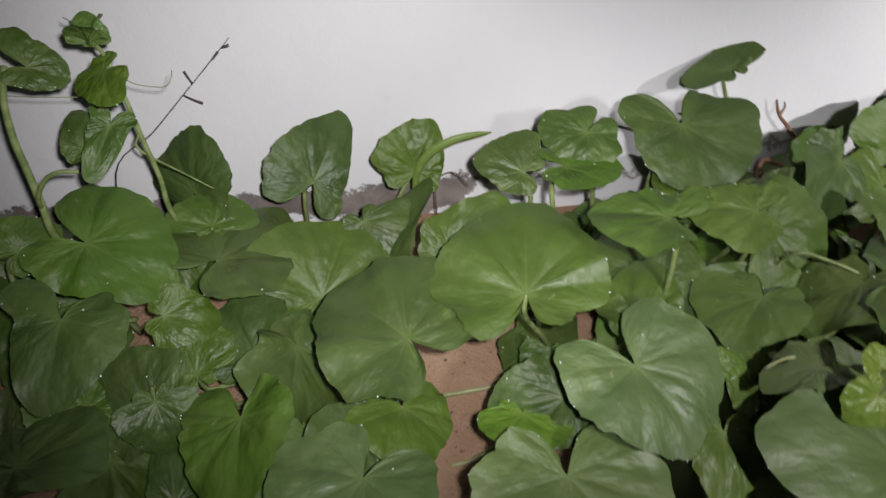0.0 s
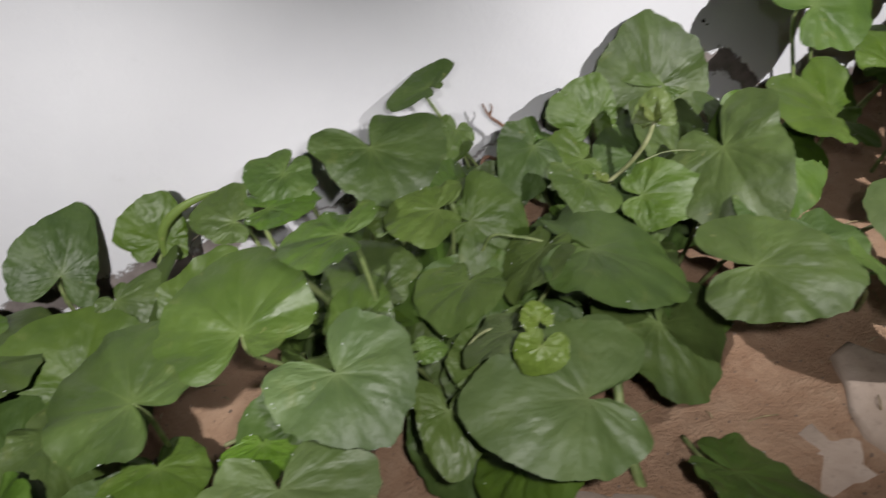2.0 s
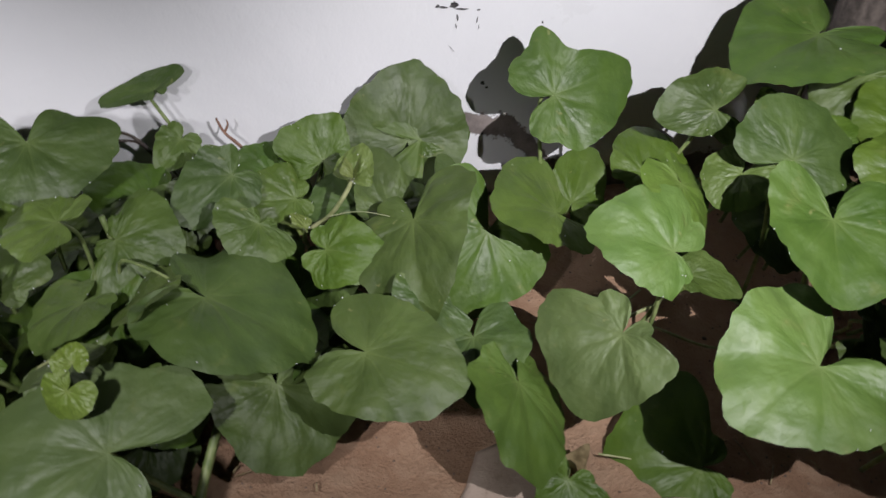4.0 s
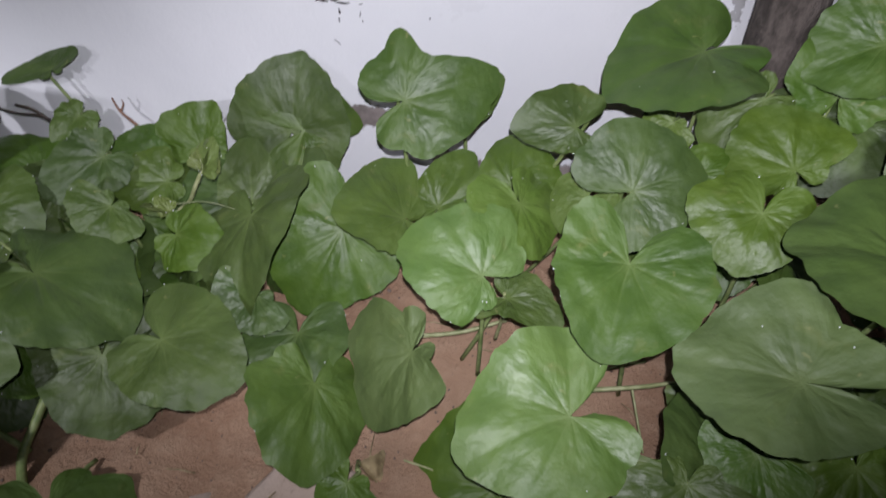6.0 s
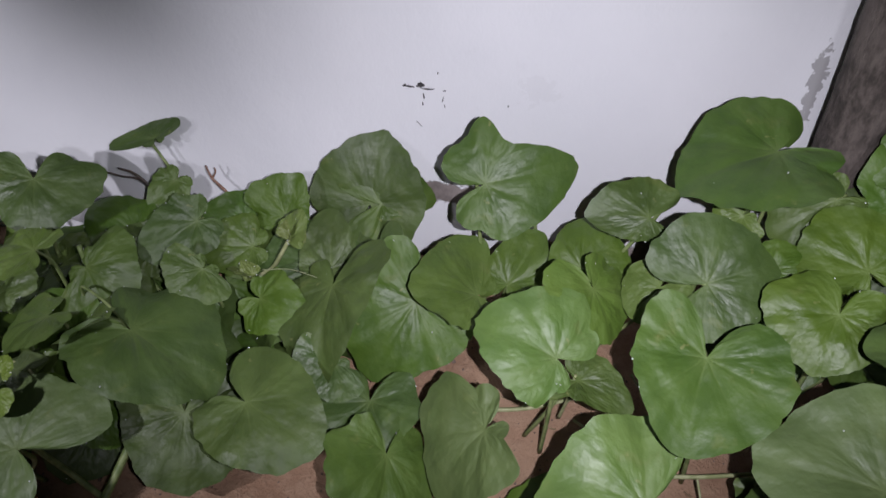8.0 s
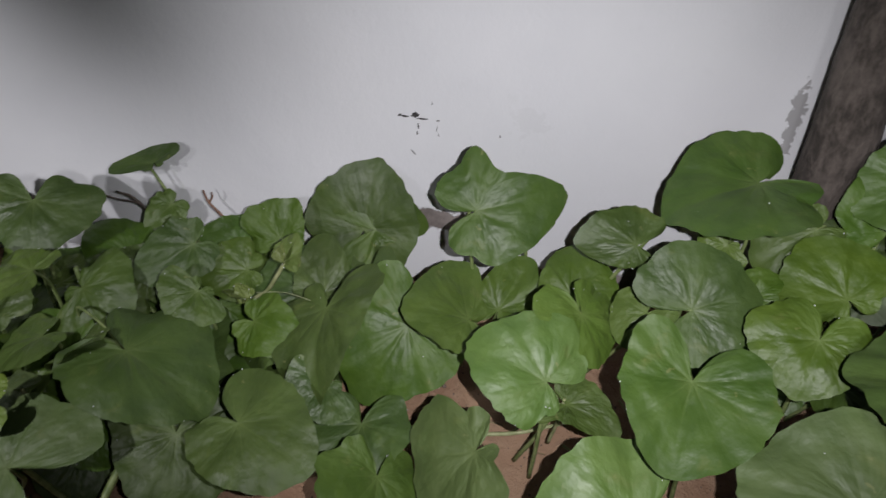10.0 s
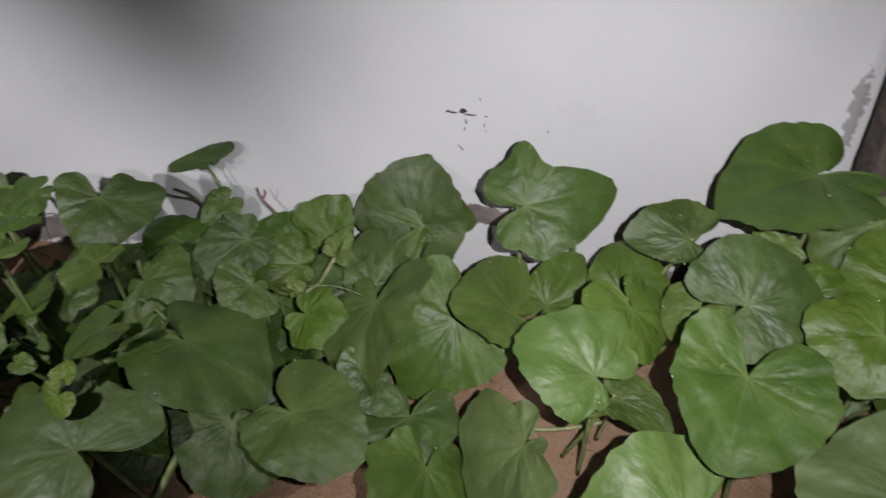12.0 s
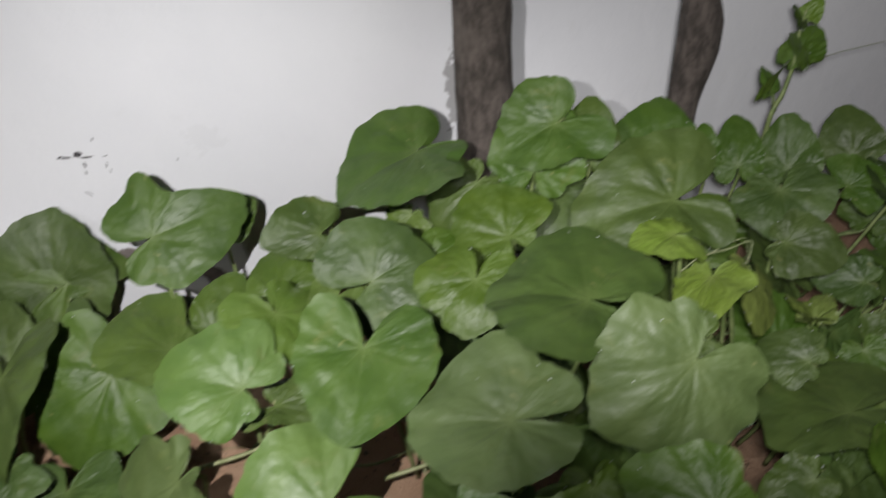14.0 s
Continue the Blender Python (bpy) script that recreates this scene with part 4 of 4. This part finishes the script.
# ---- on the soil ----
def stone(at, size, turn, seed, mat, label):
    rng = random.Random(seed)
    n, verts, faces = 14, [], []
    rad = [rng.uniform(0.8, 1.12) for k in range(n)]
    for h, s in ((-0.5, 0.9), (0.0, 1.0), (0.75, 0.96), (1.0, 0.84)):
        for k in range(n):
            a = 2 * math.pi * k / n
            c, d = math.cos(a), math.sin(a)
            q = (abs(c) ** 3.2 + abs(d) ** 3.2) ** (-1 / 3.2) * rad[k] * s
            verts.append((size[0] * q * c, size[1] * q * d, size[2] * (h + 0.14 * rng.uniform(-1, 1) * (h > 0))))
    for i in range(3):
        for k in range(n):
            faces.append((i * n + k, i * n + (k + 1) % n, (i + 1) * n + (k + 1) % n, (i + 1) * n + k))
    verts.append((0, 0, size[2] * 1.04))
    faces += [(3 * n + k, 3 * n + (k + 1) % n, 4 * n) for k in range(n)]
    ob = mesh_object("stone", verts, faces, mat)
    ob.matrix_basis = pose(at[0], at[1], ground_height(at[0], at[1]) + at[2], rng.uniform(-4, 4), rng.uniform(-4, 4), turn)
    tagged(ob, label, "stone", group="rubble on the soil")


MORTAR = "pale worn lump of mortar half sunk in the soil"
DARK = "brown weathered stone lying on the soil"
BROWNSTONE = rough_material("brown_stone", (0.12, 0.085, 0.065, 1), (0.21, 0.155, 0.125, 1), 16.0, 80.0, 0.7)
stone((1.045, 0.325, -0.030), (0.100, 0.066, 0.034), 60, 1, RUBBLE, MORTAR)
stone((1.185, 0.262, -0.026), (0.092, 0.054, 0.034), 12, 2, RUBBLE, MORTAR)
stone((1.275, 0.345, -0.026), (0.070, 0.026, 0.030), 115, 3, RUBBLE, MORTAR)
stone((1.360, 0.230, -0.022), (0.064, 0.040, 0.033), 12, 4, RUBBLE, MORTAR)
stone((0.625, 0.300, -0.028), (0.100, 0.058, 0.033), -25, 5, RUBBLE, MORTAR)
stone((0.920, 0.300, -0.031), (0.078, 0.052, 0.032), 8, 6, RUBBLE, MORTAR)
stone((1.265, 0.165, -0.010), (0.055, 0.034, 0.030), 40, 7, BROWNSTONE, DARK)
stone((1.340, 0.150, -0.010), (0.048, 0.030, 0.034), -20, 8, BROWNSTONE, DARK)
stone((1.195, 0.170, -0.012), (0.034, 0.026, 0.024), 70, 9, BROWNSTONE, DARK)
stone((1.115, 0.150, -0.012), (0.040, 0.030, 0.022), 20, 10, BROWNSTONE, DARK)


def dry_leaf(x, y, size, turn, seed):
    """A shrivelled leaf lying on the soil."""
    verts, faces, uvs = leaf_shape(size, (0.55, 0.6, 0.3, 0.3, 10.0, 0, 0.0), seed)
    ob = mesh_object("dry_leaf", [(v[0], v[1], v[2] + 4.0 * v[0] * v[0] / size) for v in verts], faces, STRAW)
    ob.matrix_basis = pose(x, y, ground_height(x, y) + 0.004, 0, 0, turn)
    tagged(ob, "small shrivelled straw-coloured dead leaf on the soil", "dead leaf", group="dead leaves")


dry_leaf(1.144, 0.354, 0.030, 40, 501)
dry_leaf(1.104, 0.363, 0.022, 150, 502)
dry_leaf(1.639, 0.265, 0.024, -70, 503)


def litter():
    """Grit, crumbs of soil and straw lying about."""
    rng = random.Random(9)
    ball = bmesh.new()
    bmesh.ops.create_icosphere(ball, subdivisions=1, radius=1.0)
    dots, tris = [v.co.copy() for v in ball.verts], [[v.index for v in f.verts] for f in ball.faces]
    ball.free()
    verts, faces = [], []
    for i in range(3000):
        x, y = rng.uniform(-0.3, 2.3), rng.uniform(0.05, 0.80)
        s = rng.uniform(0.0006, 0.0022) * (2.2 if rng.random() < 0.08 else 1)
        z = ground_height(x, y) + s * 0.2
        k = len(verts)
        for d in dots:
            f = s * rng.uniform(0.7, 1.2)
            verts.append((x + d.x * f, y + d.y * f, z + d.z * f * 0.7))
        faces += [tuple(k + q for q in t) for t in tris]
    ob = mesh_object("soil_crumbs", verts, faces, BROWNSTONE)
    tagged(ob, "small brown crumbs and grit scattered over the soil", "grit", kind="stuff")
    verts, faces = [], []
    for i in range(120):
        x, y = rng.uniform(-0.2, 2.1), rng.uniform(0.25, 0.78)
        a, l = rng.uniform(0, math.pi), rng.uniform(0.012, 0.05)
        p = Vector((x, y, ground_height(x, y) + 0.004))
        d = Vector((math.cos(a), math.sin(a), rng.uniform(-0.05, 0.15))) * l
        v, f = tube_shape([p, p + d * 0.5 + Vector((0, 0, 0.003)), p + d], [0.0010, 0.0011, 0.0006], 5)
        k = len(verts)
        verts += v
        faces += [tuple(k + q for q in g) for g in f]
    ob = mesh_object("straw_litter", verts, faces, STRAW)
    tagged(ob, "short bits of dry straw strewn over the soil", "straw", kind="stuff")


litter()


# ---- dew ----
def dew():
    """Small drops standing on the leaves, coloured near white to paint their glints."""
    m, tree, shader = material("water")
    shader.inputs["Base Color"].default_value = (0.9, 0.95, 0.95, 1)
    shader.inputs["Roughness"].default_value = 0.15
    shader.inputs["Specular IOR Level"].default_value = 1.0
    shader.inputs["IOR"].default_value = 1.33
    shader.inputs["Transmission Weight"].default_value = 0.25
    rng = random.Random(77)
    verts, faces = [], []
    ball = bmesh.new()
    bmesh.ops.create_icosphere(ball, subdivisions=1, radius=1.0)
    dots, tris = [v.co.copy() for v in ball.verts], [[v.index for v in f.verts] for f in ball.faces]
    ball.free()
    leaves = [o for v in VINES for o in v.children if o.name.split(".")[0] == "leaf"]
    for i in range(900):
        o = rng.choice(leaves)
        n = len(o.data.vertices)
        spot = o.data.vertices[rng.randrange(n - 110, n) if rng.random() < 0.7 else rng.randrange(n // 4, n)]
        p = o.parent.location + o.matrix_basis @ (spot.co + Vector((0, 0, 0.0004)))
        r = rng.uniform(0.0005, 0.0011)
        k = len(verts)
        verts += [p + d * r for d in dots]
        faces += [tuple(k + q for q in f) for f in tris]
    ob = mesh_object("dew_drops", verts, faces, m)
    tagged(ob, "tiny dew drops on the leaves, whitened as glints", "water drops", kind="stuff")


dew()
